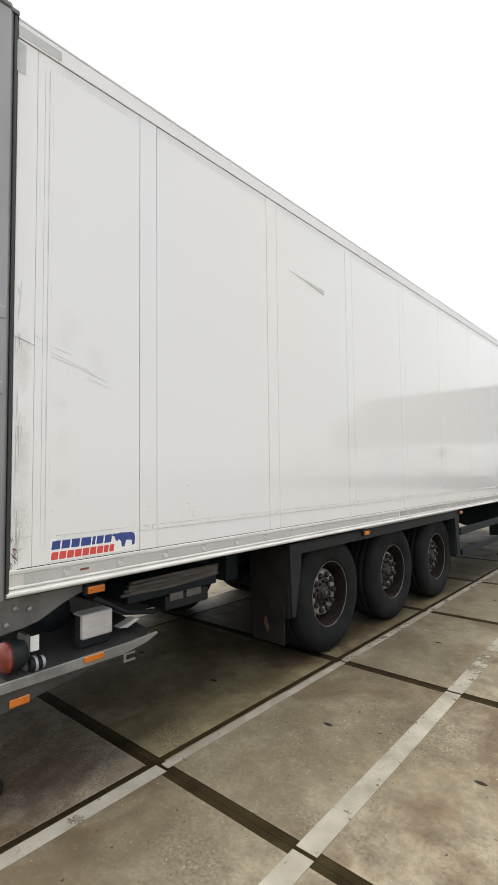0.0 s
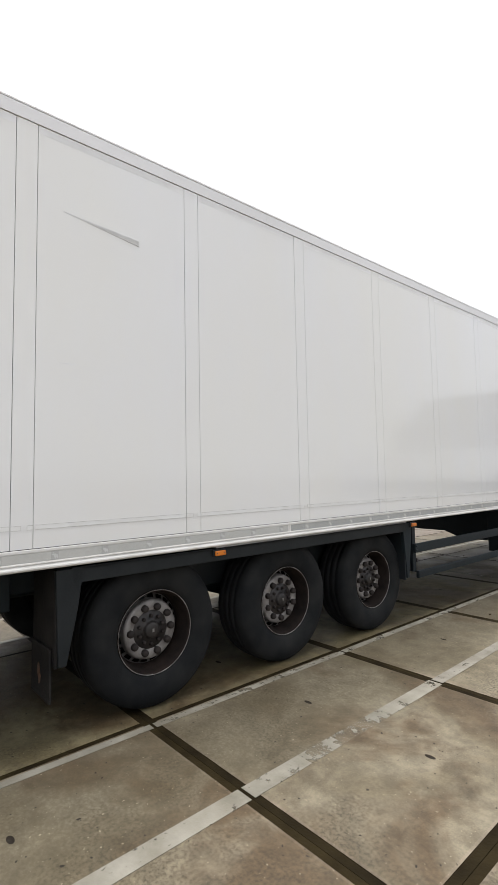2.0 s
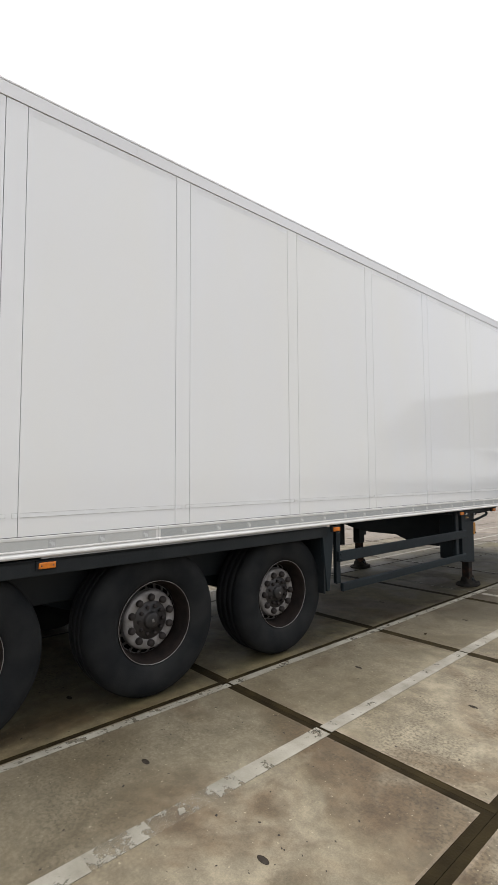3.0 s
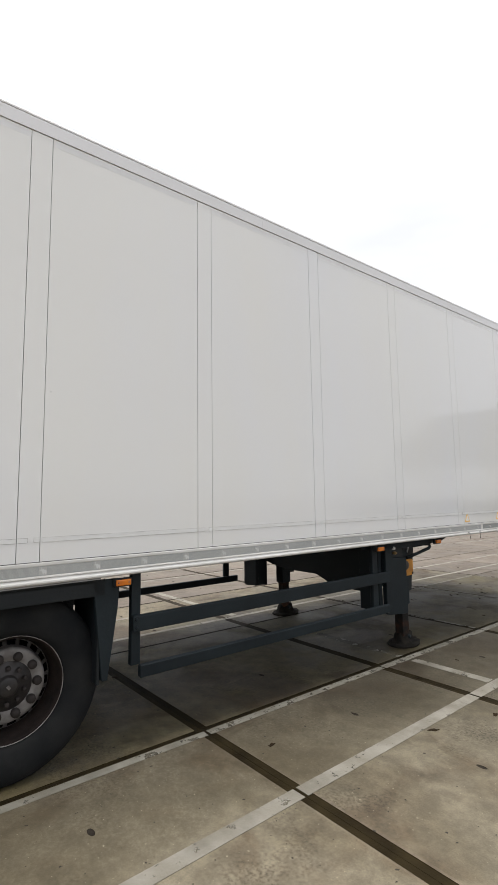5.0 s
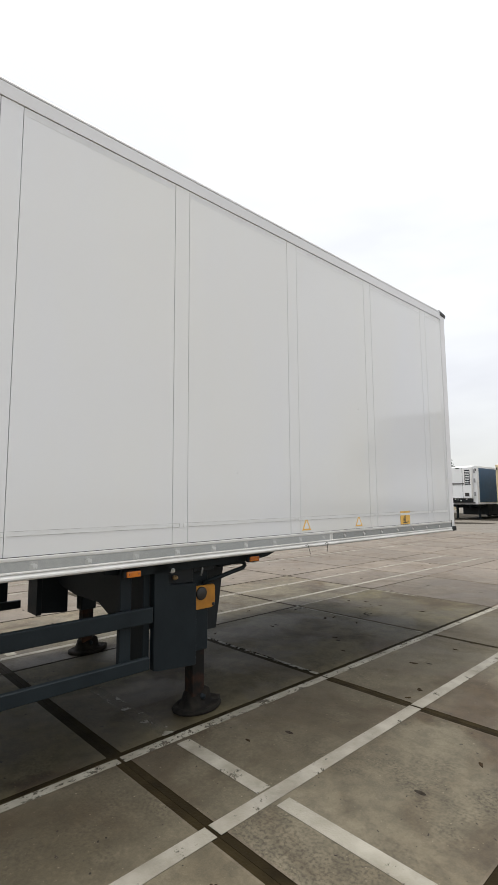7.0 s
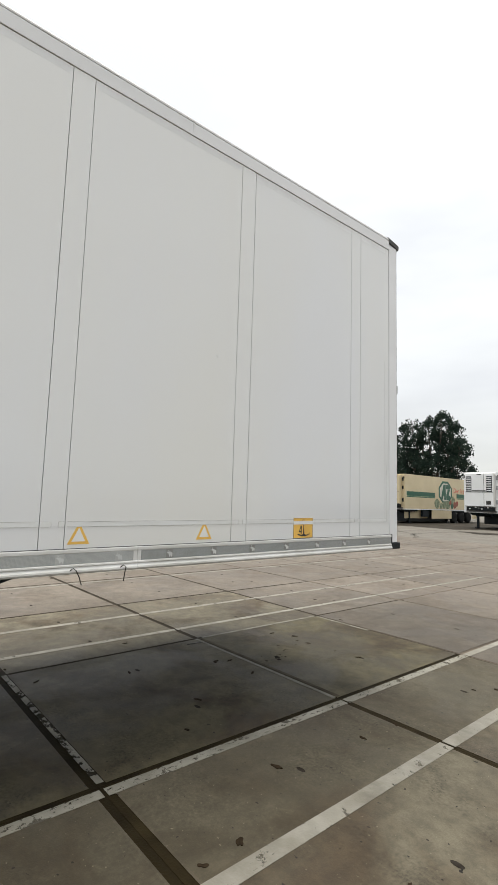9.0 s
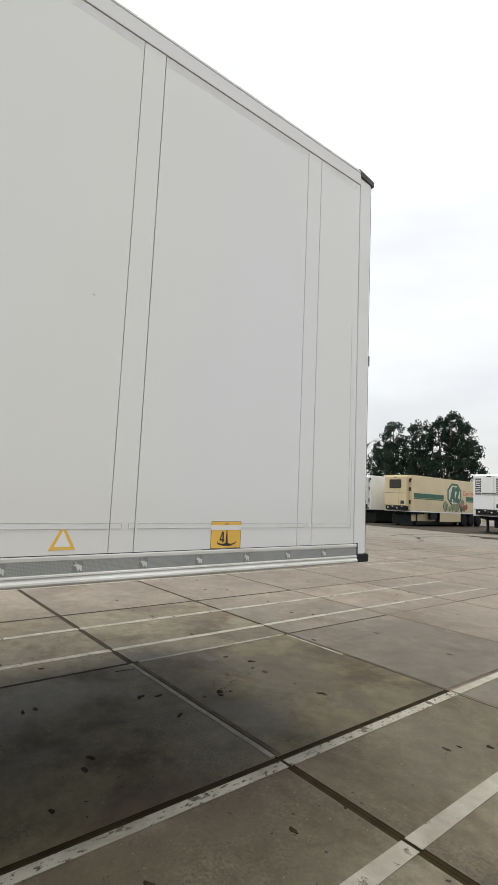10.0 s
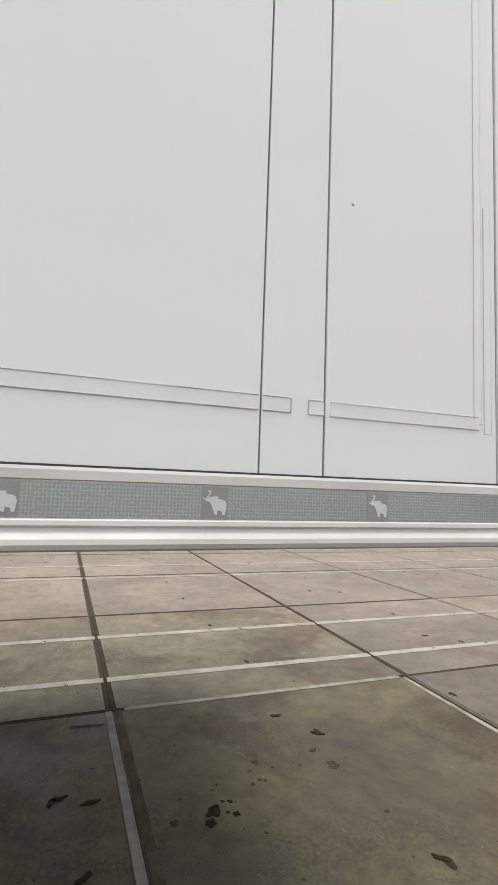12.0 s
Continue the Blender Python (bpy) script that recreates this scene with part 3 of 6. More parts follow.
def side_piece(name, y0, y1, proud, material):
    return part(name, box(-0.022, proud, y0 + GAP, y1 - GAP, Z0 + 0.003, Z1 - 0.0015, 0.0012), material, trailer)


side_piece("corner_profile", Y0 + 0.02, 1.2990, -0.0005, M_WHITE)
side_piece("wall_panel", 1.2970, P0, 0.0, M_WHITE)
for k in range(11):
    ya = seam(k)
    side_piece("joint_profile", ya, ya + STRIP - (0.0012 if k > 8 else 0.0), 0.0005, M_WHITE)
    yb = seam(k + 1) if k < 10 else 14.525
    side_piece("wall_panel", ya + STRIP, yb, 0.0, M_WHITE)
part("corner_post", prism([(-0.05, 14.527), (0.004, 14.527), (0.004, 14.64), (-0.008, 14.66), (-0.03, 14.668), (-0.06, 14.668)], "z", 1.125, 3.872, 0.002),
     M_RAIL, trailer, "white front corner post")
part("corner_seal", box(-0.05, -0.016, 14.6685, 14.676, 1.12, 3.905, 0.001), M_SEAM, trailer, "black rubber edge")
part("corner_cap", prism([(14.505, 3.9435), (14.530, 3.893), (14.676, 3.868), (14.680, 3.908), (14.660, 3.914)], "x", -0.10, 0.009, 0.002),
     M_LIFT, trailer, "dark grey plastic roof corner cap")
part("corner_cap", box(-0.14, 0.012, 14.555, 14.680, 1.068, 1.124, 0.008, 2), M_PLASTIC, trailer, "black plastic lower corner cap")
part("hinge_tab", box(-0.10, -0.02, 14.676, 14.70, 2.48, 2.56, 0.006), M_STEEL, trailer, "small metal tab on the front edge")

# top rail, in lengths, with the dark line under it
for y0, y1 in ((Y0 + 0.02, 5.2), (5.2, 8.6), (8.6, 12.34), (12.34, 14.5255)):
    part("roof_rail", prism([(-0.02, Z1 + 0.0015), (0.005, Z1 + 0.0015), (0.006, Z1 + 0.004), (0.007, 3.911), (0.002, 3.913), (0.002, 3.915), (0.0085, 3.917), (0.0085, 3.929), (0.004, 3.936), (-0.012, 3.941), (-0.05, 3.943)],
                            "y", y0 + 0.001, y1 - 0.001), M_RAIL, trailer, "white aluminium roof rail")
# bottom rail: flange, tape bed, ridge and rounded lower bead
RAIL = [(-0.03, 1.193), (0.006, 1.193), (0.008, 1.188), (0.008, 1.174), (0.004, 1.172), (0.004, 1.116), (0.012, 1.113), (0.013, 1.106),
        (0.006, 1.102), (0.012, 1.094), (0.018, 1.086), (0.019, 1.078), (0.014, 1.070), (0.004, 1.066), (-0.03, 1.066)]
for y0, y1 in ((Y0, 5.4), (5.4, 12.105), (12.105, 14.553)):
    part("bottom_rail", prism(RAIL, "y", y0 + 0.001, y1 - 0.001), M_RAIL_LOW, trailer, "white aluminium bottom rail")
# Tape tone steps from pale at the rear to dark at the front.
for y0, y1, tape in ((1.26, 5.38, M_TAPE_PALE), (5.42, 12.08, M_TAPE_DULL), (12.13, 14.55, M_GREY_TAPE)):
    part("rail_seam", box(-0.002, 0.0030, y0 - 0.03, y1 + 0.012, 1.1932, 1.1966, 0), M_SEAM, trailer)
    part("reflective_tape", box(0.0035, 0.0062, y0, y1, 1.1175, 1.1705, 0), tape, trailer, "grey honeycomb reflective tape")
square = part("tape_square", box(0.0062, 0.0068, -0.0228, 0.0228, 1.1185, 1.1695, 0), M_TAPE_PLAIN, trailer)
square.matrix_basis = Matrix.Translation((0, 13.905, 0))
ELEPHANT = [(-33, 16), (-23, 12), (-15, 18), (-18, 29), (-25, 40), (-31, 48), (-21, 45), (1, 42), (15, 42), (17, 56), (34, 57), (48, 64), (54, 83), (51, 110), (47, 132), (37, 132), (32, 113), (14, 110),
            (12, 131), (1, 129), (-6, 106), (-14, 86), (-21, 70), (-37, 67), (-50, 55), (-52, 47), (-45, 54), (-38, 53), (-33, 42), (-24, 28), (-23, 21), (-30, 22)]
BLOB = [(a * 0.000385, 1.169 - b * 0.00034) for a, b in ELEPHANT]
emblem = part("tape_emblem", prism(BLOB, "x", 0.0068, 0.0074), M_EMBLEM, square, "small pale printed animal silhouette")
faded = part("tape_square", box(0.0062, 0.0068, -0.0228, 0.0228, 1.1185, 1.1695, 0), M_SQUARE_PALE, trailer)
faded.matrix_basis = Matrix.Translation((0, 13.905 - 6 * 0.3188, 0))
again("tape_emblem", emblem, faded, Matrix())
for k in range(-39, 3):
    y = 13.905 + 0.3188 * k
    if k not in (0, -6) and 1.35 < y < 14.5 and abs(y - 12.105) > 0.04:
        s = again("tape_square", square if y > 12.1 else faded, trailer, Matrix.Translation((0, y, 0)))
        again("tape_emblem", emblem, s, Matrix())

part("rail_end_seal", add_box(box(-0.02, 0.010, 14.5535, 14.5615, 1.072, 1.2, 0), -0.02, 0.0045, 14.42, 14.5535, 1.1932, 1.1965), M_SEAM, trailer, "black sealant at the rail end")

# old clear tape across the panels, low down and under the roof rail
for k in range(-1, 11):
    ya = seam(k)
    y0, y1 = (1.42, P0 - 0.03) if k < 0 else (ya + STRIP + 0.012, (seam(k + 1) - 0.006) if k < 10 else 14.475)
    for a, b, z, w in ((y0, y1, 1.3075, 0.026), (y0, y1, 3.772, 0.026)):
        tp = part("old_tape", box(-0.001, 0.0016 if z < 2 else 0.0004, a, b, z, z + w + (0 if z < 2 else 0.012), 0), M_TAPE if z < 2 else M_TAPE_HIGH, trailer, "strip of old clear tape")
        if z < 2:
            part("tape_edge", add_box(box(0.0, 0.0022, a, b, z - 0.0008, z + 0.0007, 0), 0.0, 0.0022, a, b, z + w - 0.0007, z + w + 0.0008), M_TAPE_EDGE, tp)
    if k >= 0:
        for a, b in ((ya + 0.003, ya + 0.058), (ya + 0.092, ya + STRIP - 0.003)):
            tp = part("old_tape", box(-0.001, 0.0020, a, b, 1.3075, 1.3335, 0), M_TAPE, trailer)
            part("tape_edge", add_box(add_box(box(0.0, 0.0026, a, b, 1.3068, 1.3082, 0), 0.0, 0.0026, a, b, 1.3328, 1.3342), 0.0, 0.0026, *((b - 0.0015, b) if a < ya + 0.05 else (a, a + 0.0015)), 1.3082, 1.3328), M_TAPE_EDGE, tp)
for y, z0, z1 in ((14.463, 1.32, 2.74), (14.490, 1.30, 1.80), (1.338, 1.28, 3.76), (1.362, 1.28, 3.76)):
    part("sealed_strip", box(-0.001, 0.0014, y, y + 0.020, z0, z1, 0), M_WHITE, trailer)
    for e in (y, y + 0.019):
        part("strip_edge", box(-0.001, 0.0018, e, e + 0.0009, z0, z1, 0), M_STRIP_EDGE, trailer)

# rear frame
part("rear_post", prism([(-0.09, 1.075), (0.010, 1.075), (0.020, 1.085), (0.020, 1.150), (0.006, 1.172), (-0.09, 1.172)], "z", 1.06, 3.93, 0.004), M_STEEL, trailer, "grey steel rear door post")
part("post_seal", box(-0.02, 0.017, 1.172, 1.186, 1.09, 3.92, 0.002), M_SEAM, trailer, "black seal beside the post")
part("post_cap", add_box(box(-0.12, 0.024, 1.06, 1.16, 3.93, 3.965, 0.008), -0.10, 0.02, 1.145, 1.195, 3.925, 3.95, 0.004), M_DARKSTEEL, trailer, "dark grey cap on the rear post")
part("far_rear_post", box(-WIDTH, -WIDTH + 0.1, 1.075, 1.172, 1.06, 3.93, 0.004), M_STEEL, trailer)
part("rear_header", box(-WIDTH + 0.1, -0.09, 1.085, 1.17, 3.80, 3.94, 0.006), M_STEEL, trailer)
for z, y0 in ((2.02, 1.08), (2.38, 1.085)):
    part("door_hinge", add_tube(box(0.018, 0.024, y0, 1.15, z, z + 0.06, 0.003), [(0.024, y0, z - 0.01), (0.024, y0, z + 0.07)], 0.009), M_STEEL, trailer)

# stickers
logo = part("maker_sticker", box(0.0, 0.0014, 1.385, 1.905, 1.205, 1.318, 0.0006), M_STICKER, trailer, "white sticker with plain blue and red shapes")


def slanted_blocks(name, material, y, z, h, widths, gap, lean):
    for w in widths:
        part(name, prism([(y, z), (y + w, z), (y + w + lean, z + h), (y + lean, z + h)], "x", 0.0014, 0.0022), material, logo)
        y += w + gap


slanted_blocks("blue_block", M_BLUE, 1.395, 1.264, 0.042, (0.044, 0.044, 0.045, 0.056, 0.017, 0.040, 0.042), 0.009, 0.006)
slanted_blocks("red_block", M_RED, 1.393, 1.213, 0.038, (0.036, 0.036, 0.036, 0.037, 0.037, 0.035, 0.035, 0.028, 0.028), 0.0065, 0.005)
part("blue_animal", prism([(1.742, 1.299), (1.752, 1.309), (1.772, 1.306), (1.80, 1.311), (1.86, 1.308), (1.888, 1.300), (1.895, 1.275), (1.892, 1.236), (1.876, 1.232), (1.872, 1.262),
                          (1.835, 1.266), (1.824, 1.230), (1.806, 1.230), (1.802, 1.262), (1.785, 1.275), (1.778, 1.262), (1.766, 1.272), (1.758, 1.292)], "x", 0.0014, 0.0022),
     M_BLUE, logo, "plain blue animal outline")
for y in (11.706, 12.497):
    tri = part("warning_sticker", prism([(y, 1.217), (y + 0.118, 1.217), (y + 0.059, 1.330)], "x", 0.0, 0.0014), M_YELLOW, trailer, "yellow warning triangle sticker")
    part("sticker_face", prism([(y + 0.023, 1.231), (y + 0.095, 1.231), (y + 0.059, 1.302)], "x", 0.0014, 0.0019), M_STICKER, tri)
hook = part("lashing_sticker", box(0.0, 0.0024, 13.340, 13.542, 1.1985, 1.344, 0.0005), M_YELLOW, trailer, "yellow lashing point sticker with a black number and hook")
part("sticker_border", add_box(add_box(add_box(box(0.0024, 0.0028, 13.340, 13.3418, 1.1985, 1.344, 0), 0.0024, 0.0028, 13.5402, 13.542, 1.1985, 1.344),
                                       0.0024, 0.0028, 13.340, 13.542, 1.1985, 1.2003), 0.0024, 0.0028, 13.340, 13.542, 1.3422, 1.344), M_BLACK, hook)
figure = prism([(13.4155, 1.230), (13.4250, 1.230), (13.4250, 1.288), (13.4155, 1.288)], "x", 0.0024, 0.0030)
add_prism(figure, [(13.3975, 1.2400), (13.4290, 1.2400), (13.4290, 1.2485), (13.3975, 1.2485)], "x", 0.0024, 0.0031)
add_prism(figure, [(13.3975, 1.2480), (13.4060, 1.2480), (13.4180, 1.2875), (13.4125, 1.2875)], "x", 0.0024, 0.0032)
part("number", figure, M_BLACK, hook, "black figure 4")
part("hook_print", prism([(13.4425, 1.300), (13.4465, 1.300), (13.4530, 1.229), (13.462, 1.223), (13.480, 1.222), (13.502, 1.228), (13.508, 1.239), (13.507, 1.224), (13.468, 1.210), (13.425, 1.211), (13.384, 1.221), (13.383, 1.239),
                          (13.388, 1.229), (13.412, 1.223), (13.430, 1.224), (13.439, 1.229)], "x", 0.0024, 0.0031), M_BLACK, hook)
part("ring_print", lathe([(0.0024, 0.0165), (0.0031, 0.0165), (0.0031, 0.0140), (0.0024, 0.0140)], 24, "x", (0, 13.4445, 1.317), True, False), M_BLACK, hook)
part("sticker_band", box(0.0031, 0.0038, 13.338, 13.5425, 1.2975, 1.323, 0), M_STICKER, hook, "pale tape over the sticker")

# dents and scuffs on the wall
def streak(y0, z0, y1, z1, w, material=M_SCUFF, n=7, seed=1):
    rng = random.Random(seed)
    top, low = [], []
    for i in range(n + 1):
        k = i / n
        h = w * (0.25 + 0.75 * math.sin(math.pi * min(1, 0.08 + 0.9 * k))) * rng.uniform(0.6, 1.2)
        y, z = y0 + (y1 - y0) * k, z0 + (z1 - z0) * k
        top.append((y, z + h / 2))
        low.append((y, z - h / 2))
    return part("scuff_mark", prism(top + low[::-1], "x", -0.001, 0.0011), material, trailer)



def crease(y0, z0, y1, z1, w, n=14):
    """A long gouge in the panel: a dull face under a sharp upper edge, with a bright lip below and a crushed end."""
    rng = random.Random(2)
    bm = bmesh.new()
    rows = []
    for i in range(n + 1):
        k = i / n
        h = w * (0.15 + 0.85 * min(1, 1.3 * k)) * rng.uniform(0.85, 1.15) * (1.25 if k > 0.85 else 1.0)
        y, z = y0 + (y1 - y0) * k, z0 + (z1 - z0) * k
        rows.append([bm.verts.new(v) for v in ((0.0, y, z + h / 2), (0.0062 * h / w, y, z + h / 2 - 0.0015), (0.0008, y, z - 0.32 * h), (0.0042 * h / w, y, z - h / 2), (0.0, y, z - h / 2 - 0.001))])
    for ra, rb in zip(rows, rows[1:]):
        for q in range(4):
            bm.faces.new((ra[q], rb[q], rb[q + 1], ra[q + 1]))
    bm.faces.new(rows[0])
    bm.faces.new(rows[-1][::-1])
    bmesh.ops.recalc_face_normals(bm, faces=list(bm.faces))
    return part("gouge", bm, M_DENT, trailer, "long gouge in the white panel")


crease(3.42, 3.318, 3.95, 3.262, 0.028)
streak(3.88, 3.280, 3.952, 3.272, 0.016, seed=3)
streak(3.40, 2.330, 3.53, 2.331, 0.009, M_DENT, 6, seed=4)
streak(1.19, 2.315, 1.30, 2.285, 0.0035, M_GRIME, seed=5)
streak(1.36, 2.27, 1.60, 2.20, 0.003, M_FAINT, seed=6)
streak(1.58, 2.16, 1.72, 2.12, 0.003, M_FAINT, seed=7)
streak(1.215, 2.55, 1.225, 2.53, 0.030, seed=8)
for i in range(50):
    rng = random.Random(40 + i)
    y, z, dz, w = 1.222 + rng.gauss(0, 0.007), 1.21 + 1.35 * rng.random() ** 1.4, rng.uniform(0.02, 0.11), rng.uniform(0.002, 0.008)
    if i % 4 == 0:
        y, z, dz, w = 1.38 + 0.5 * rng.random(), 1.33 + 1.1 * rng.random(), rng.uniform(0.003, 0.010), 0.006
    streak(y, z, y + rng.uniform(-0.002, 0.002), z + dz, w, M_SCUFF if i % 2 else M_GRIME, 6, 60 + i)
for y, z in ((1.926, 1.60), (1.928, 1.64), (1.926, 2.30), (1.927, 2.62), (1.926, 3.05)):
    streak(y, z, y + 0.003, z + 0.05, 0.006, M_GRIME, seed=int(z * 100))
for y, z in ((1.95, 1.62), (2.30, 1.56), (2.31, 1.40), (2.24, 1.35), (10.95, 1.70), (6.9, 2.2), (12.6, 2.4), (2.25, 3.66)):
    streak(y, z, y + 0.012, z - 0.006, 0.008, seed=int(y * 100))

streak(14.16, 1.73, 14.166, 1.728, 0.005, M_GRIME, seed=77)

part("grey_tape_piece", box(0.0, 0.0016, 1.190, 1.237, 3.650, 3.808, 0), M_OLD_GREY, trailer, "square of grey tape at the top corner")
part("grey_tape_piece", box(0.005, 0.0075, 1.197, 1.42, 3.838, 3.890, 0), M_OLD_GREY, trailer, "strip of grey tape on the roof rail")
for i in range(16):
    rng = random.Random(300 + i)
    y, z = rng.uniform(1.203, 1.238), 1.20 + 0.13 * rng.random()
    streak(y, z, y + rng.uniform(-0.02, 0.02), z + rng.uniform(0.005, 0.03), 0.009 * rng.uniform(0.5, 1.3), M_GRIME if i % 3 else M_RUSTRED, 4, 320 + i)
for y, z, h, w in ((1.212, 1.42, 0.42, 0.004), (1.236, 1.78, 0.10, 0.014), (1.213, 1.90, 0.16, 0.006), (1.203, 2.22, 0.10, 0.004), (1.232, 2.24, 0.05, 0.005)):
    streak(y, z, y + 0.003, z + h, w, M_SCUFF, 6, int(z * 100))
for y, z, r, film in ((1.655, 2.21, 0.09, M_SMUDGE), (1.64, 2.29, 0.07, M_SMUDGE), (1.45, 1.80, 0.10, M_SMUDGE), (1.45, 1.57, 0.08, M_SMUDGE), (1.44, 2.0, 0.06, M_SMUDGE), (1.235, 1.84, 0.05, M_SMUDGE), (1.48, 2.42, 0.10, M_SMUDGE), (1.46, 2.34, 0.08, M_SMUDGE),
                      (1.243, 1.41, 0.20, M_GRIME_FILM), (1.243, 2.20, 0.18, M_GRIME_FILM), (1.243, 1.75, 0.22, M_GRIME_FILM)):
    w = min(r, y - 1.192, 1.297 - y) if y < 1.297 else min(r, y - 1.388)
    part("smudge", box(0.0006, 0.0010, y - w, y + w, z - r, z + r, 0), film, trailer)
for y0, z0, y1, z1 in ((1.30, 2.335, 1.36, 2.30), (1.36, 2.30, 1.50, 2.27), (1.38, 2.245, 1.54, 2.205), (1.56, 2.20, 1.70, 2.155), (1.20, 1.335, 1.30, 1.345), (1.21, 1.285, 1.30, 1.30)):
    streak(y0, z0, y1, z1, 0.0035, M_FAINT if z0 > 2 and y0 > 1.32 else M_SCUFF, 6, int(y0 * 100 + z0 * 10))
part("tape_tear", box(0.006, 0.0082, 1.55, 1.60, 1.139, 1.150, 0), M_RUSTRED, trailer, "torn reddish mark on the reflective tape")

for y, z in ((2.335, 1.385), (2.337, 1.362), (2.335, 1.29), (2.335, 1.262), (2.30, 1.44), (1.99, 1.46), (1.985, 1.44)):
    streak(y, z, y + 0.016, z + 0.003, 0.007, seed=int(z * 1000))

# ---- running gear ----
WHEEL_Y = (4.148, 5.462, 6.772)
TYRE_R = 0.530
AXLE = 0.527


def wheel_at(y, near):
    """A wheel: dished steel rim with tyre, hub and ten nut caps."""
    z = AXLE - 0.0066 * y
    x = -0.128 if near else -WIDTH + 0.128
    m = Matrix.Translation((x, y, z)) @ (Matrix() if near else Matrix.Rotation(math.pi, 4, "Z"))
    return m


# profile in x (outward positive), radius
RIM = [(-0.30, 0.285), (-0.02, 0.292), (0.0, 0.296), (0.006, 0.292), (0.004, 0.284), (-0.012, 0.276), (-0.05, 0.268), (-0.085, 0.262), (-0.105, 0.256), (-0.14, 0.252)]
rim = part("wheel", lathe(RIM + [(-0.19, 0.250), (-0.30, 0.25)], 48), M_RIM_DARK, trailer, "steel truck wheel with a dusty black tyre")
rim.matrix_basis = wheel_at(WHEEL_Y[0], True)
TYRE = [(-0.02, 0.290), (0.004, 0.300), (0.018, 0.335), (0.028, 0.385), (0.028, 0.43), (0.020, 0.472), (0.004, 0.503), (-0.018, 0.519), (-0.05, TYRE_R - 0.003), (-0.085, TYRE_R),
        (-0.087, TYRE_R - 0.004), (-0.097, TYRE_R - 0.004), (-0.099, TYRE_R), (-0.155, TYRE_R), (-0.157, TYRE_R - 0.004), (-0.167, TYRE_R - 0.004), (-0.169, TYRE_R),
        (-0.225, TYRE_R), (-0.227, TYRE_R - 0.004), (-0.237, TYRE_R - 0.004), (-0.239, TYRE_R), (-0.28, TYRE_R - 0.004), (-0.315, 0.515), (-0.345, 0.47), (-0.352, 0.40), (-0.335, 0.33), (-0.30, 0.290)]
tyre = part("tyre", lathe(TYRE, 72, closed=True), M_RUBBER, rim, "worn black tyre, dusty on the sidewall")
bead = part("bead_ring", lathe([(0.000, 0.293), (0.0085, 0.2945), (0.0085, 0.2915), (0.002, 0.289)], 48, closed=True), M_RIM, rim, "bright worn rim edge")
# disc with slots round its edge
dbm = bmesh.new()
SL = 20
rows = []
for a, r in ((-0.142, 0.252), (-0.136, 0.245), (-0.118, 0.220), (-0.090, 0.212), (-0.078, 0.207), (-0.072, 0.192), (-0.074, 0.150), (-0.080, 0.130)):
    rows.append([dbm.verts.new((a, r * math.cos(2 * math.pi * i / (SL * 3)), r * math.sin(2 * math.pi * i / (SL * 3)))) for i in range(SL * 3)])
for j, (r0, r1) in enumerate(zip(rows, rows[1:])):
    for i in range(SL * 3):
        if j == 1 and i % 3 != 0:
            continue
        f = dbm.faces.new((r0[i], r0[(i + 1) % (SL * 3)], r1[(i + 1) % (SL * 3)], r1[i]))
        f.smooth, f.material_index = True, 1 if j < 3 else 0
bmesh.ops.recalc_face_normals(dbm, faces=list(dbm.faces))
disc = part("wheel_disc", dbm, [M_RIM, M_RIM_EDGE], rim, "grey painted wheel disc with slots")
hub = part("hub", lathe([(-0.15, 0.140), (-0.080, 0.140), (-0.074, 0.134), (-0.070, 0.064), (-0.064, 0.060), (-0.046, 0.056), (-0.040, 0.048), (-0.038, 0.024), (-0.036, 0.0005)], 30), M_HUB, rim, "dark greasy hub")
nut = part("nut_cap", lathe([(-0.079, 0.027), (-0.064, 0.0265), (-0.048, 0.0245), (-0.042, 0.019), (-0.041, 0.0005)], 10), M_NUT, rim)
bolt = part("hub_bolt", lathe([(-0.072, 0.014), (-0.052, 0.0135), (-0.048, 0.010), (-0.0475, 0.0005)], 8), M_NUT, rim)
NUTS = [Matrix.Translation((0, 0.164 * math.cos(2 * math.pi * i / 10), 0.164 * math.sin(2 * math.pi * i / 10))) for i in range(10)]
BOLTS = [Matrix.Translation((0, 0.100 * math.cos(2 * math.pi * (i + 0.5) / 10), 0.100 * math.sin(2 * math.pi * (i + 0.5) / 10))) for i in range(10)]
nut.matrix_basis, bolt.matrix_basis = NUTS[0], BOLTS[0]
part("hub_mark", box(-0.037, -0.0335, -0.006, 0.010, -0.012, 0.012, 0.001), M_RIM, rim, "small pale mark on the hub")
for mm in NUTS[1:]:
    again("nut_cap", nut, rim, mm)
for mm in BOLTS[1:]:
    again("hub_bolt", bolt, rim, mm)
for i, (y, near) in enumerate([(y, n) for n in (True, False) for y in WHEEL_Y]):
    if i:
        w = copy_thing(rim, wheel_at(y, near))
        w.parent = trailer
        w.matrix_basis = wheel_at(y, near) @ Matrix.Rotation(0.31 * i, 4, "X")
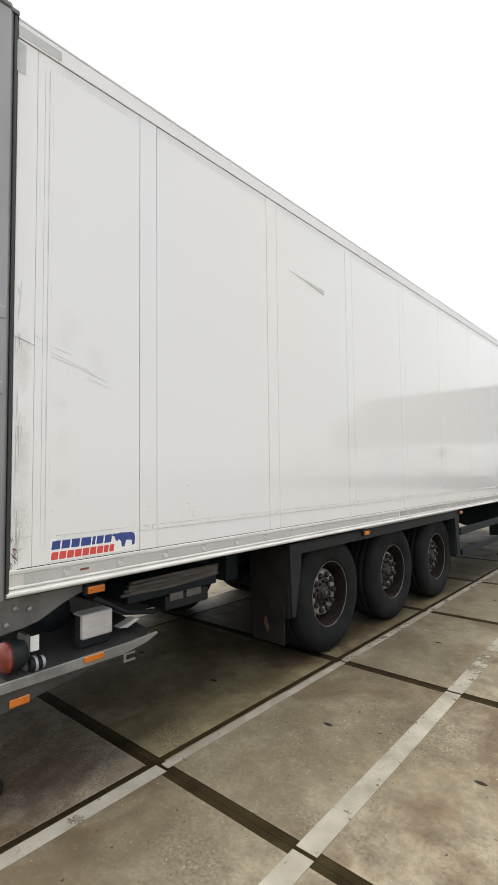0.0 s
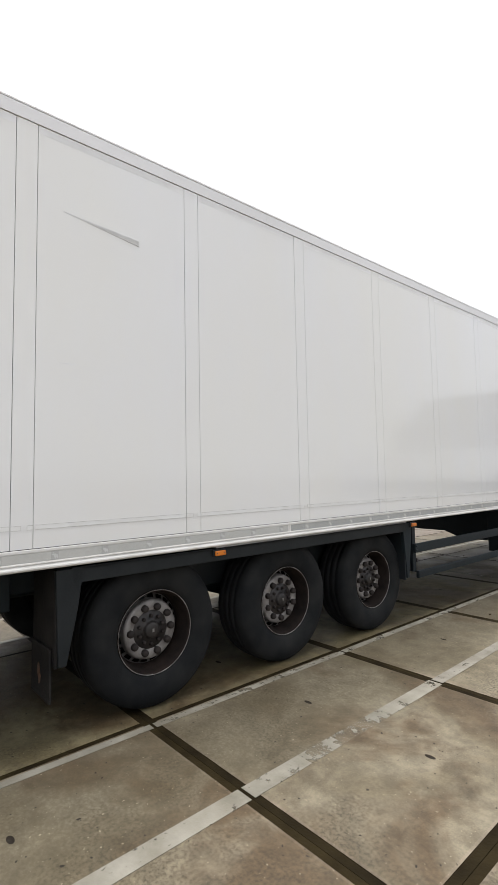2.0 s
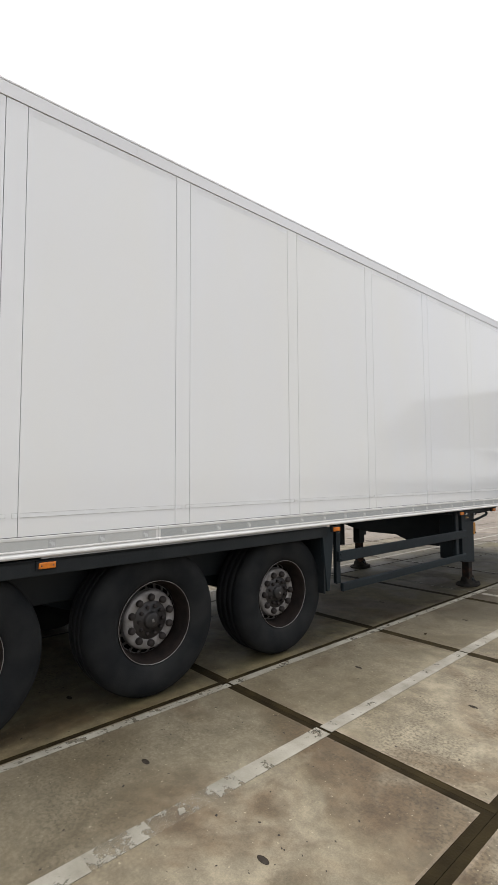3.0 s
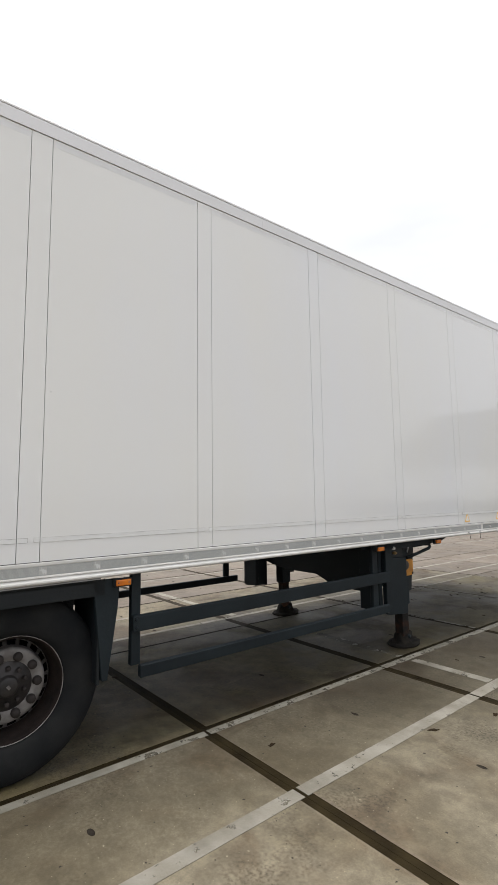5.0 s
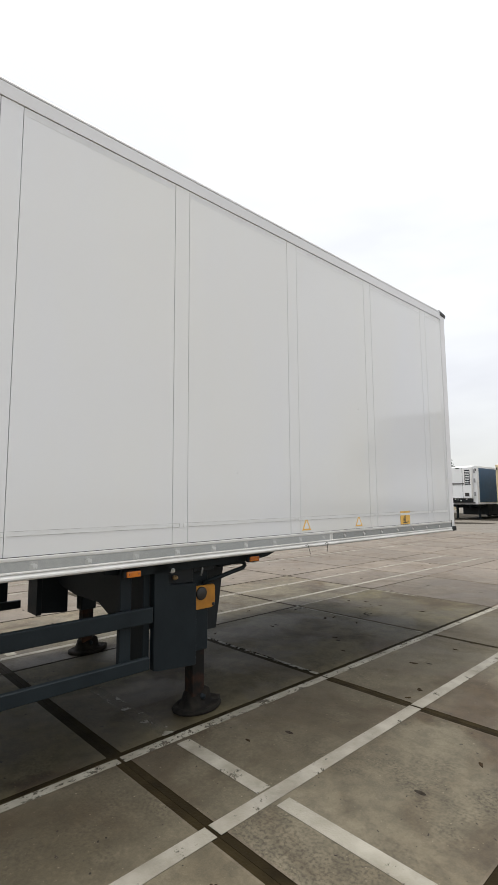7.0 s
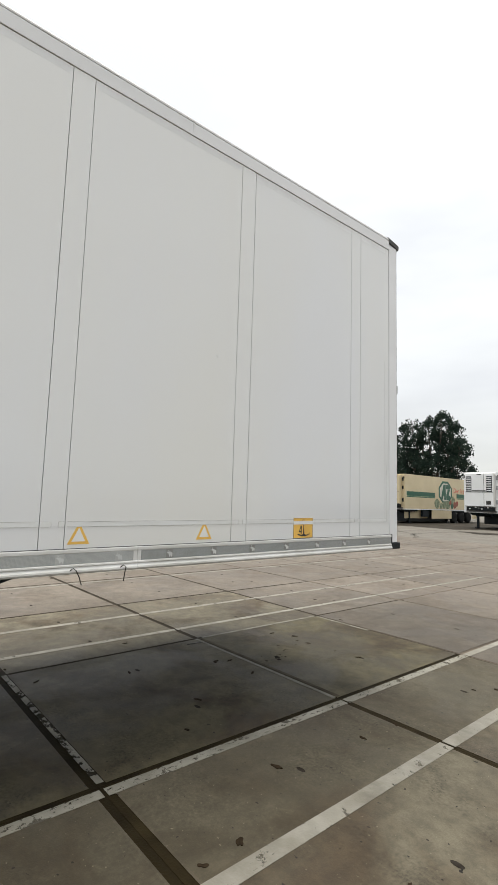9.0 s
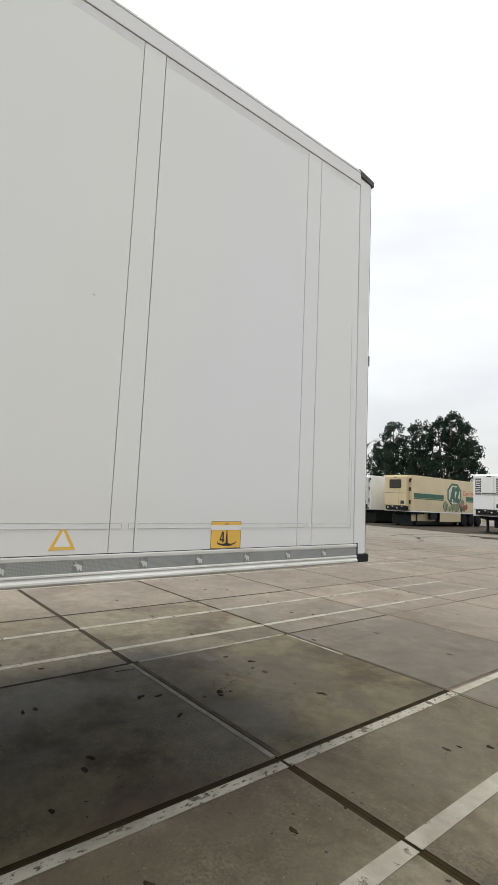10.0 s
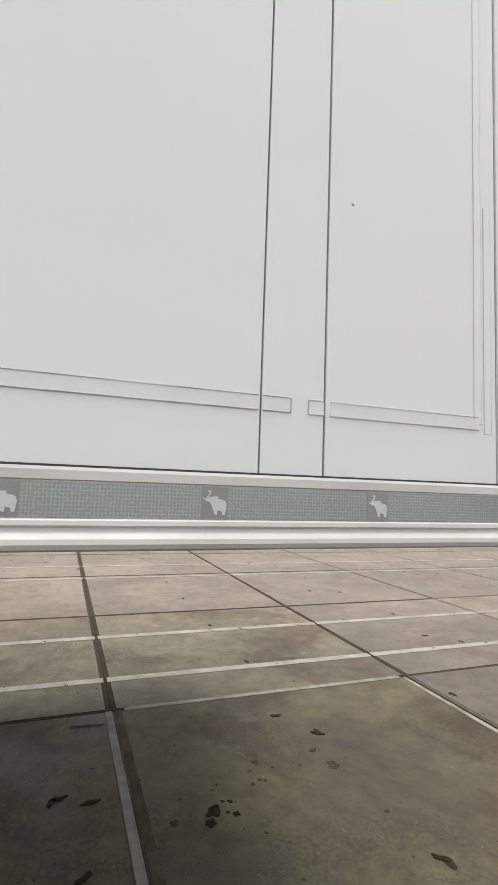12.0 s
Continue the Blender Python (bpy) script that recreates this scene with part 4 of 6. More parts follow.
for y in WHEEL_Y:
    z = AXLE - 0.0066 * y
    # Drums added unseen, to darken the gaps behind the wheels.
    for x0, x1 in ((-0.66, -0.36), (-WIDTH + 0.36, -WIDTH + 0.66)):
        part("brake_drum", lathe([(x0, 0.05), (x0 + 0.02, 0.20), (x1 - 0.02, 0.215), (x1, 0.215)], 22, "x", (0, y, z)), M_CHASSIS, trailer)
    part("axle", lathe([(-WIDTH + 0.3, 0.065), (-0.3, 0.065)], 16, "x", (0, y, z)), M_CHASSIS, trailer)
    for x in (-0.72, -1.88):
        part("air_bag", lathe([(0.0, 0.10), (0.03, 0.13), (0.10, 0.12), (0.16, 0.13), (0.22, 0.12), (0.25, 0.09)], 20, "z", (x, y + 0.42, z + 0.05)), M_PLASTIC, trailer)
        part("trailing_arm", prism([(y - 0.62, z + 0.12), (y - 0.55, z + 0.20), (y + 0.08, z + 0.08), (y + 0.52, z + 0.05), (y + 0.52, z - 0.02), (y - 0.02, z - 0.09)], "x", x - 0.05, x + 0.05, 0.008), M_CHASSIS, trailer)
for x in (-0.72, -1.88):
    part("bogie_beam", prism([(2.55, 1.05), (2.55, 0.93), (3.0, 0.80), (7.0, 0.80), (7.3, 0.95), (7.3, 1.05)], "x", x - 0.05, x + 0.05, 0.006), M_CHASSIS, trailer)
for y in (2.75, 3.5, 4.8, 6.1, 7.05):
    part("cross_member", box(-1.83, -0.77, y - 0.05, y + 0.05, 0.86, 1.04, 0.006), M_CHASSIS, trailer)

# Unseen tanks, added to close the bright gaps between the axles.
for x in (-1.08, -1.52):
    part("air_tank", lathe([(3.25, 0.03), (3.28, 0.13), (3.34, 0.165), (6.9, 0.165), (6.96, 0.13), (6.99, 0.03)], 20, "y", (x, 0, 0.86)), M_CHASSIS, trailer, "dark air tank")

# mudguards over the wheels
for sx, x0, x1 in ((1, -0.44, -0.018), (-1, -WIDTH + 0.018, -WIDTH + 0.44)):
    xo = x1 if sx > 0 else x0
    part("mudguard", box(x0, x1, 3.56, 7.20, 1.030, 1.050, 0.004), M_PLASTIC, trailer, "flat black mudguard over the wheels")
    edge = (xo - 0.012, xo) if sx > 0 else (xo, xo + 0.012)
    part("mudguard_valance", box(edge[0], edge[1], 3.50, 7.28, 0.952, 1.052, 0.004), M_PLASTIC, trailer)
    part("rear_wing", prism([(3.40, 1.045), (3.575, 1.045), (3.54, 0.80), (3.47, 0.46), (3.42, 0.46)], "x", edge[0] - 0.02, edge[1], 0.003), M_PLASTIC, trailer, "tapered wing plate behind the wheels")
    part("mud_flap", box(x0 - 0.02, x1 - 0.02, 3.405, 3.43, 0.45, 1.045, 0.006), M_FLAP, trailer, "black mud flap")
    part("mud_flap_skirt", box(x0 + 0.02, x1 - 0.06, 3.385, 3.402, 0.235, 0.56, 0.004), M_FLAP, trailer, "worn rubber skirt of the mud flap")
    part("front_wing", prism([(7.20, 1.045), (7.375, 1.045), (7.36, 0.85), (7.30, 0.44), (7.265, 0.44)], "x", edge[0] - 0.03, edge[1], 0.003), M_CHASSIS, trailer, "dark wing plate before the wheels")
    part("front_flap", box(x0, x1 - 0.01, 7.235, 7.255, 0.42, 1.045, 0.005), M_PLASTIC, trailer)
# Unseen panels, added to keep light from showing between the wheels.
part("inner_panel", box(-0.53, -0.50, 3.5, 7.25, 0.66, 1.04, 0.004), M_PLASTIC, trailer)
part("inner_panel", box(-WIDTH + 0.50, -WIDTH + 0.53, 3.5, 7.25, 0.78, 1.04, 0.004), M_PLASTIC, trailer)
part("rust_patch", prism([(-0.285, 0.42), (-0.268, 0.445), (-0.252, 0.43), (-0.246, 0.39), (-0.228, 0.365), (-0.236, 0.33), (-0.256, 0.315), (-0.262, 0.35), (-0.281, 0.372)], "y", 3.380, 3.3845), M_RUST, trailer, "rusty scrape on the flap")
part("rubbing_strip", box(-0.03, 0.004, 4.60, 7.24, 1.055, 1.0655, 0.002), M_STEEL, trailer)


def marker(y, z, x=0.0):
    m = part("side_marker", box(x - 0.03, x + 0.004, y - 0.062, y + 0.062, z - 0.026, z + 0.026, 0.006), M_PLASTIC, trailer, "amber side marker lamp in a black holder")
    part("lens", box(x + 0.002, x + 0.016, y - 0.050, y + 0.050, z - 0.019, z + 0.019, 0.006, 2), M_AMBER, m, "amber lens")
    for d in (-0.034, 0.034):
        part("screw", lathe([(x + 0.014, 0.005), (x + 0.0175, 0.004)], 8, "x", (0, y + d, z)), M_BLACK, m)


for y, z, x in ((1.655, 1.022, -0.02), (4.635, 1.016, 0.0), (7.385, 1.022, 0.0), (10.075, 1.024, -0.02), (11.17, 1.022, -0.05)):
    marker(y, z, x)

# side guards between the wheels and the landing legs
for x0, x1 in ((-0.075, -0.035), (-WIDTH + 0.035, -WIDTH + 0.075)):
    guard = part("side_guard", box(x0, x1, 7.478, 10.24, 0.688, 0.790, 0.006), M_CHASSIS, trailer, "dark grey side guard rail")
    part("lower_rail", box(x0, x1, 7.53, 10.22, 0.395, 0.475, 0.006), M_CHASSIS, guard)
    for a, b, z in ((7.482, 7.548, 0.47), (10.02, 10.10, 0.40)):
        part("guard_post", box(x0 - 0.045, x0 - 0.002, a, b, z, 1.06, 0.004), M_CHASSIS, guard)
    for z in (0.715, 0.765):
        part("guard_bolt", lathe([(x1, 0.012), (x1 + 0.008, 0.010)], 6, "x", (0, 7.50, z)), M_CHASSIS, guard)

# landing legs and their frame
LZ = 0.0066 * 10.75
for x, near in ((-0.30, True), (-2.20, False)):
    leg = part("landing_leg", box(x - 0.06, x + 0.07, 10.69, 10.85, 0.36, 1.05, 0.008), M_CHASSIS, trailer, "dark landing leg on a steel foot")
    part("inner_tube", box(x - 0.045, x + 0.058, 10.715, 10.828, 0.10 - LZ, 0.42, 0.006), M_LEGTUBE, leg, "rusty inner tube of the leg")
    foot = lathe([(0.002, 0.182), (0.012, 0.190), (0.030, 0.182), (0.036, 0.160), (0.030, 0.140), (0.046, 0.118), (0.085, 0.100), (0.118, 0.092), (0.140, 0.074)], 30, "z", (0, 0, 0))
    for v in foot.verts:
        v.co.y *= 1.0 if v.co.y > 0 else 0.9
        wob = 0.024 * noise.noise(v.co * 14.0 + Vector((3.1, 0.4, 7.7))) * min(1.0, v.co.z / 0.03)
        v.co += Vector((0.82 * v.co.x - v.co.x + wob, 0.14 * v.co.y + wob, 0.55 * wob + 0.10 * v.co.y * min(1.0, v.co.z / 0.05)))
        v.co += Vector((x, 10.79, -LZ))
    part("foot", foot, M_FOOT, leg, "dirty steel landing foot")
    part("foot_pin", lathe([(x - 0.085, 0.020), (x + 0.085, 0.020)], 10, "x", (0, 10.80, 0.095 - LZ)), M_CHASSIS, leg)
    xo = -0.13 if near else -WIDTH + 0.13
    s = 1 if near else -1
    cover = [(10.305, 1.06), (10.425, 1.06), (10.425, 0.908), (10.435, 0.898), (10.655, 0.885), (10.665, 0.875), (10.665, 0.315), (10.655, 0.305), (10.335, 0.335), (10.305, 0.345)]
    part("leg_cover", prism(cover, "x", min(xo, xo - s * 0.05), max(xo, xo - s * 0.05), 0.004), M_CHASSIS, trailer, "flat dark cover plate beside the landing leg")
    part("leg_cover_side", box(min(xo - s * 0.05, xo - s * 0.30), max(xo - s * 0.05, xo - s * 0.30), 10.25, 10.30, 0.37, 1.06, 0.004), M_CHASSIS, trailer)
    part("frame_beam", prism([(9.93, 1.055), (9.93, 1.02), (10.2, 0.985), (11.22, 0.995), (11.41, 1.015), (11.53, 1.055)], "x", min(xo, xo - s * 0.3), max(xo, xo - s * 0.3), 0.004), M_CHASSIS, trailer, "dark tapered frame beam")
    part("gusset", prism([(10.86, 1.0), (11.065, 1.0), (11.04, 0.86), (10.98, 0.48), (10.88, 0.48)], "x", x - 0.03, x + 0.01, 0.004), M_PLASTIC, trailer)
part("leg_cross_plate", prism([(-2.56, 1.05), (-0.25, 1.05), (-0.25, 0.60), (-0.55, 0.50), (-0.95, 0.50), (-1.25, 0.61), (-1.75, 0.61), (-2.05, 0.65), (-2.30, 0.71), (-2.56, 0.76)], "y", 10.44, 10.48, 0.004), M_CHASSIS, trailer, "dark cross plate between the landing legs")
part("king_pin_plate", box(-2.2, -0.4, 10.5, 11.3, 0.99, 1.054, 0.006), M_CHASSIS, trailer)
part("gear_plate", prism([(10.70, 0.842), (10.885, 0.842), (10.902, 0.825), (10.902, 0.69), (10.87, 0.668), (10.70, 0.668)], "x", -0.225, -0.205, 0.004), M_ORANGE, trailer, "orange gearbox plate of the landing leg")
part("gear_hub", lathe([(-0.21, 0.050), (-0.198, 0.050), (-0.192, 0.042)], 16, "x", (0, 10.765, 0.785)), M_BLACK, trailer)
part("gear_bolt", lathe([(-0.21, 0.014), (-0.197, 0.013)], 8, "x", (0, 10.882, 0.692)), M_BLACK, trailer)
part("crank_handle", tube([(-0.20, 10.78, 0.865), (-0.16, 10.92, 0.900), (-0.15, 11.04, 0.927), (-0.145, 11.135, 0.944), (-0.145, 11.16, 0.962), (-0.15, 11.155, 0.982), (-0.155, 11.12, 0.993), (-0.16, 11.02, 0.994), (-0.18, 10.90, 0.985)], 0.017, 10), M_CHASSIS, trailer, "bent crank handle")
part("valve_block", add_box(box(-0.26, -0.165, 10.42, 10.66, 0.885, 1.05, 0.006), -0.24, -0.165, 10.66, 10.86, 0.955, 1.045, 0.006), M_PLASTIC, trailer)
part("air_coupling", lathe([(-0.165, 0.016), (-0.13, 0.018), (-0.126, 0.012), (-0.118, 0.012)], 14, "x", (0, 10.455, 0.994)), M_STICKER, trailer, "white air coupling")
part("air_coupling", lathe([(-0.165, 0.014), (-0.135, 0.017), (-0.13, 0.009), (-0.118, 0.009)], 12, "x", (0, 10.485, 0.941)), M_BRASS, trailer, "tan brass air coupling")
part("air_coupling", lathe([(-0.165, 0.010), (-0.14, 0.010)], 12, "x", (0, 10.53, 0.998)), M_STEEL, trailer, "small steel coupling")
part("valve_pipe", tube([(-0.15, 10.72, 1.04), (-0.14, 10.725, 0.98), (-0.15, 10.72, 0.93)], 0.008, 8), M_STEEL, trailer)
for y, dy in ((11.755, 0.035), (12.03, -0.006)):
    part("wire_hook", tube([(0.016, y - 0.03, 1.085), (0.024, y - 0.015, 1.098), (0.026, y, 1.085), (0.018, y + dy * 0.6, 1.05), (0.016, y + dy, 1.01)], 0.0028, 6), M_BLACK, trailer, "thin dark wire hanging from the rail")

# folded tail lift, lamps and boxes under the rear end
part("lift_platform", prism([(-0.06, 0.95), (-0.06, 1.86), (-0.10, 2.05), (-0.16, 2.13), (-0.6, 2.20), (-2.0, 2.20), (-2.44, 2.13), (-2.54, 1.86), (-2.54, 0.95)], "z", 0.632, 0.660, 0.004), M_LIFT, trailer, "grey folded tail lift platform")
part("platform_edge", prism([(0.95, 0.612), (1.86, 0.612), (2.02, 0.640), (2.10, 0.672), (2.09, 0.682), (1.90, 0.670), (0.95, 0.660)], "x", -0.062, -0.046, 0.003), M_EDGE_STEEL, trailer, "pale worn platform edge")
part("underrun_bar", box(-2.5, -0.08, 1.02, 1.16, 0.50, 0.60, 0.01, 2), M_DARKSTEEL, trailer, "grey rear underrun bar")
part("under_rail", prism([(0.95, 0.605), (1.72, 0.610), (1.60, 0.575), (1.33, 0.535), (1.20, 0.515), (0.95, 0.515)], "x", -0.11, -0.066, 0.004), M_LIFT, trailer)
part("edge_clip", add_box(add_box(box(-0.060, -0.050, 1.86, 1.935, 0.600, 0.610, 0.001), -0.060, -0.050, 1.86, 1.872, 0.570, 0.600), -0.060, -0.050, 1.86, 1.935, 0.562, 0.572), M_STEEL, trailer, "small open metal clip")
part("side_reflector", box(-0.066, -0.056, 1.228, 1.325, 0.532, 0.570, 0.003), M_AMBER, trailer, "orange reflector")
part("side_reflector", box(-0.047, -0.038, 1.604, 1.724, 0.634, 0.666, 0.003), M_AMBER, trailer, "orange reflector")
part("lift_bracket", prism([(1.02, 1.055), (1.80, 1.055), (1.64, 1.028), (1.54, 0.995), (1.48, 0.971), (1.42, 0.940), (1.36, 0.913), (1.28, 0.896), (1.17, 0.885), (1.02, 0.880)], "x", -0.09, -0.045, 0.006), M_DARKSTEEL, trailer, "curved grey lift bracket")
for y, z in ((1.24, 1.0), (1.31, 0.985), (1.20, 0.93)):
    part("bracket_bolt", lathe([(-0.046, 0.016), (-0.036, 0.014)], 6, "x", (0, y, z)), M_STEEL, trailer)
pump = part("pump_box", box(-0.24, -0.17, 1.655, 1.835, 0.665, 0.85, 0.012, 2), M_CHASSIS, trailer, "pump box with a bright metal cover")
part("pump_cover", add_box(box(-0.175, -0.145, 1.650, 1.845, 0.718, 0.855, 0.012, 3), -0.25, -0.15, 1.650, 1.845, 0.843, 0.856, 0.005), M_PUMP, pump, "bright metal cover")
tail = part("tail_lamp", lathe([(1.225, 0.070), (1.238, 0.078), (1.29, 0.074), (1.325, 0.058), (1.33, 0.02)], 22, "y", (-0.13, 0, 0.752)), M_PLASTIC, trailer, "round red tail lamp in a black housing")
part("red_lens", lathe([(1.203, 0.0005), (1.206, 0.040), (1.214, 0.066), (1.228, 0.076), (1.243, 0.078)], 22, "y", (-0.13, 0, 0.752)), M_REDLENS, tail, "dirty red lens")
clear = part("work_lamp", lathe([(1.40, 0.034), (1.345, 0.038), (1.338, 0.030)], 18, "y", (-0.115, 0, 0.686)), M_PLASTIC, trailer, "small clear round lamp")
part("clear_lens", lathe([(1.402, 0.034), (1.418, 0.031), (1.424, 0.018), (1.426, 0.0005)], 18, "y", (-0.115, 0, 0.686)), M_LAMPGLASS, clear)
part("chrome_ring", lathe([(1.362, 0.0385), (1.362, 0.0405), (1.376, 0.0405), (1.376, 0.0385)], 18, "y", (-0.115, 0, 0.686), True), M_LAMPGLASS, clear)
part("lamp_bracket", add_box(box(-0.20, -0.11, 1.32, 1.345, 0.662, 0.84, 0.003), -0.20, -0.11, 1.335, 1.43, 0.662, 0.672), M_DARKSTEEL, trailer)
part("white_plate", box(-0.12, -0.116, 1.350, 1.396, 0.748, 0.826, 0.002), M_STICKER, trailer, "small white plate")
tray = part("battery_tray", box(-0.95, -0.30, 2.05, 2.85, 0.80, 0.93, 0.008), M_CHASSIS, trailer, "dark equipment tray under the floor")
part("tray_front", box(-0.305, -0.285, 2.06, 2.84, 0.868, 0.945, 0.004), M_DUSTY, tray, "dusty grey tray edge")
part("tray_label", add_box(box(-0.285, -0.281, 2.38, 2.50, 0.762, 0.812, 0.001), -0.285, -0.281, 2.53, 2.67, 0.762, 0.812), M_DUSTY, tray)
for k in range(4):
    part("tray_pipe", tube([(-0.30 + 0.012 * k, 2.0 + 0.02 * k, 0.865 + 0.026 * k), (-0.285, 2.4, 0.862 + 0.027 * k), (-0.30, 2.86, 0.874 + 0.022 * k)], 0.011, 6), M_DUSTY if k % 2 else M_DARKSTEEL, tray, "dusty pipe along the tray")
part("tray_back", box(-0.9, -0.29, 2.35, 2.75, 0.70, 0.80, 0.006), M_PLASTIC, tray)
part("air_tank", lathe([(2.30, 0.03), (2.33, 0.13), (2.38, 0.16), (3.02, 0.16), (3.07, 0.13), (3.10, 0.03)], 20, "y", (-1.30, 0, 0.84)), M_CHASSIS, trailer, "dark air tank")
part("hose", tube([(-0.2, 1.75, 0.93), (-0.25, 2.0, 0.78), (-0.35, 2.3, 0.70), (-0.4, 2.6, 0.72), (-0.5, 2.9, 0.85)], 0.018, 8), M_PLASTIC, trailer)
part("lift_arm", prism([(1.3, 1.0), (1.5, 1.0), (2.3, 0.66), (2.25, 0.60), (2.1, 0.62)], "x", -0.75, -0.68, 0.006), M_DARKSTEEL, trailer)
part("lift_arm", prism([(1.3, 1.0), (1.5, 1.0), (2.3, 0.66), (2.25, 0.60), (2.1, 0.62)], "x", -1.95, -1.88, 0.006), M_DARKSTEEL, trailer)
part("lift_frame", box(-2.3, -0.3, 1.2, 1.32, 0.90, 1.04, 0.008), M_CHASSIS, trailer)
# Unseen dark parts, added to block the light under the rear floor.
part("torsion_tube", lathe([(-2.35, 0.03), (-2.34, 0.11), (-0.42, 0.11), (-0.41, 0.03)], 20, "x", (0, 1.62, 0.83)), M_CHASSIS, trailer, "dark lift torsion tube")
for x in (-0.62, -1.02, -1.60, -2.05):
    part("lift_cylinder", lathe([(1.62, 0.02), (1.63, 0.05), (2.35, 0.05), (2.36, 0.03), (2.62, 0.03)], 14, "y", (x, 0, 0.93)), M_CHASSIS, trailer, "dark hydraulic lift cylinder")
part("cross_member", box(-2.2, -0.46, 3.12, 3.26, 0.74, 1.05, 0.008), M_CHASSIS, trailer)
part("filler_box", box(-1.95, -0.97, 2.15, 3.20, 0.52, 1.04, 0.012, 2), M_PLASTIC, trailer, "dark box added to block light under the floor")
part("filler_cage", add_box(add_box(box(-2.45, -2.05, 2.0, 3.3, 0.50, 0.56, 0.006), -2.45, -2.40, 2.0, 3.3, 0.56, 1.04, 0.004), -2.10, -2.05, 2.0, 3.3, 0.56, 1.04, 0.004), M_CHASSIS, trailer, "dark cage added to block light under the floor")
part("loose_cover", prism([(1.94, 0.70), (2.06, 0.735), (2.09, 0.725), (2.0, 0.69)], "x", -0.29, -0.22, 0.002), M_PUMP, trailer, "loose pale metal sheet on the lift")

# ---- parked trailers across the yard ----


def far_trailer(x, y, paint, unit_dark, label, side_panel=None, green=False, boxed=True):
    """A parked refrigerated trailer, front end towards the yard; x is its left front corner seen from the yard."""
    t = thing("parked_trailer", pose(x, y, 0), label, "trailer", "trailers parked in a row")
    W, L = 2.55, 13.4
    part("body", box(0, W, 0, L, 1.15, 4.0, 0.03, 2), paint, t)
    part("roof_edge", add_box(box(-0.012, W + 0.012, -0.01, 0.05, 3.93, 4.012, 0.01), W - 0.03, W + 0.012, 0.05, L, 3.93, 4.012, 0.01), paint, t)
    part("bottom_rail", box(-0.01, W + 0.012, 0, L, 1.12, 1.20, 0.008), M_RAIL, t)
    u = part("cooling_unit", box(0.28, W - 0.28, -0.42, 0, 1.55, 3.92, 0.05, 3), paint, t, "cooling unit on the front wall")
    if unit_dark == "grille":
        part("grille", box(0.42, 1.35, -0.43, -0.40, 2.85, 3.85, 0.02), M_BLACK, u, "large black grille")
        for i in range(6):
            part("slat", box(0.46 + i * 0.14, 0.54 + i * 0.14, -0.44, -0.43, 3.78, 3.84, 0.002), M_FARWHITE, u)
    elif unit_dark == "window":
        part("grille", box(0.75, W - 0.72, -0.44, -0.40, 2.95, 3.65, 0.04), M_BLACK, u, "dark window grille")
    else:
        for a in (0.36, W - 0.76):
            part("grille", box(a, a + 0.40, -0.432, -0.40, 2.60, 3.70, 0.01), M_CHASSIS, u)
            for i in range(8):
                part("slat", box(a + 0.03, a + 0.37, -0.442, -0.43, 2.68 + i * 0.125, 2.735 + i * 0.125, 0.002), paint, u)
        part("badge_bar", box(0.80, W - 0.80, -0.436, -0.42, 2.62, 2.72, 0.004), M_DARKSTEEL, u)
    part("unit_seam", box(0.30, W - 0.30, -0.426, -0.418, 2.56, 2.585, 0), M_DARKSTEEL, u)
    part("unit_seam", box(1.62, 1.64, -0.426, -0.418, 1.6, 3.88, 0), M_DARKSTEEL, u)
    part("control_panel", box(1.78, 2.10, -0.44, -0.41, 1.72, 1.98, 0.01), M_BLACK, u)
    part("unit_base", box(0.34, W - 0.34, -0.36, 0, 1.28, 1.56, 0.03), M_PLASTIC, t)
    for q in range(7):
        xx, zz = 0.55 + 0.21 * q, 1.36 + 0.05 * ((q * 3) % 4)
        part("unit_fitting", box(xx, xx + 0.10, -0.40, -0.35, zz, zz + 0.09, 0.008), (M_RUSTRED if unit_dark == "window" else M_DARKSTEEL) if q % 2 else M_RAIL, t)
    part("unit_tray", box(0.30, W - 0.25, -0.44, -0.40, 1.56, 1.60, 0.004), M_BLACK, u)
    part("unit_lamp", box(1.15, 1.45, -0.44, -0.42, 3.80, 3.87, 0.02), M_BLACK, u)
    for zz in (1.75, 2.75, 3.45):
        part("door_hinge", box(W - 0.24, W - 0.12, -0.06, -0.005, zz, zz + 0.30, 0.01), M_STEEL if unit_dark != "window" else M_CHASSIS, t)
    part("coupling_rail", box(0.2, W - 0.2, -0.06, 0, 1.18, 1.30, 0.01), M_DARKSTEEL, t)
    for xx in (0.7, W - 0.8):
        part("chassis_beam", box(xx, xx + 0.12, 0.3, L - 0.4, 0.85, 1.14, 0.01), M_CHASSIS, t)
    for xx in (0.35, W - 0.5):
        part("landing_leg", box(xx, xx + 0.15, 1.2, 1.35, 0.03, 1.12, 0.01), M_CHASSIS, t)
        part("foot", box(xx - 0.08, xx + 0.23, 1.1, 1.45, 0.0, 0.04, 0.005), M_CHASSIS, t)
    # Black blocks added in place of the deep shade under the floor.
    if not boxed:
        part("underside_block", box(0.45, W - 0.12, 2.2, 7.4, 0.30, 1.1, 0.03), M_PLASTIC, t, "black block added for the deep shade under the floor")
    if boxed:
        part("underside_block", box(0.12, W - (0.5 if green else 0.12), 0.9, 7.4, 0.12, 1.1, 0.03), M_PLASTIC, t, "black block added for the deep shade under the floor")
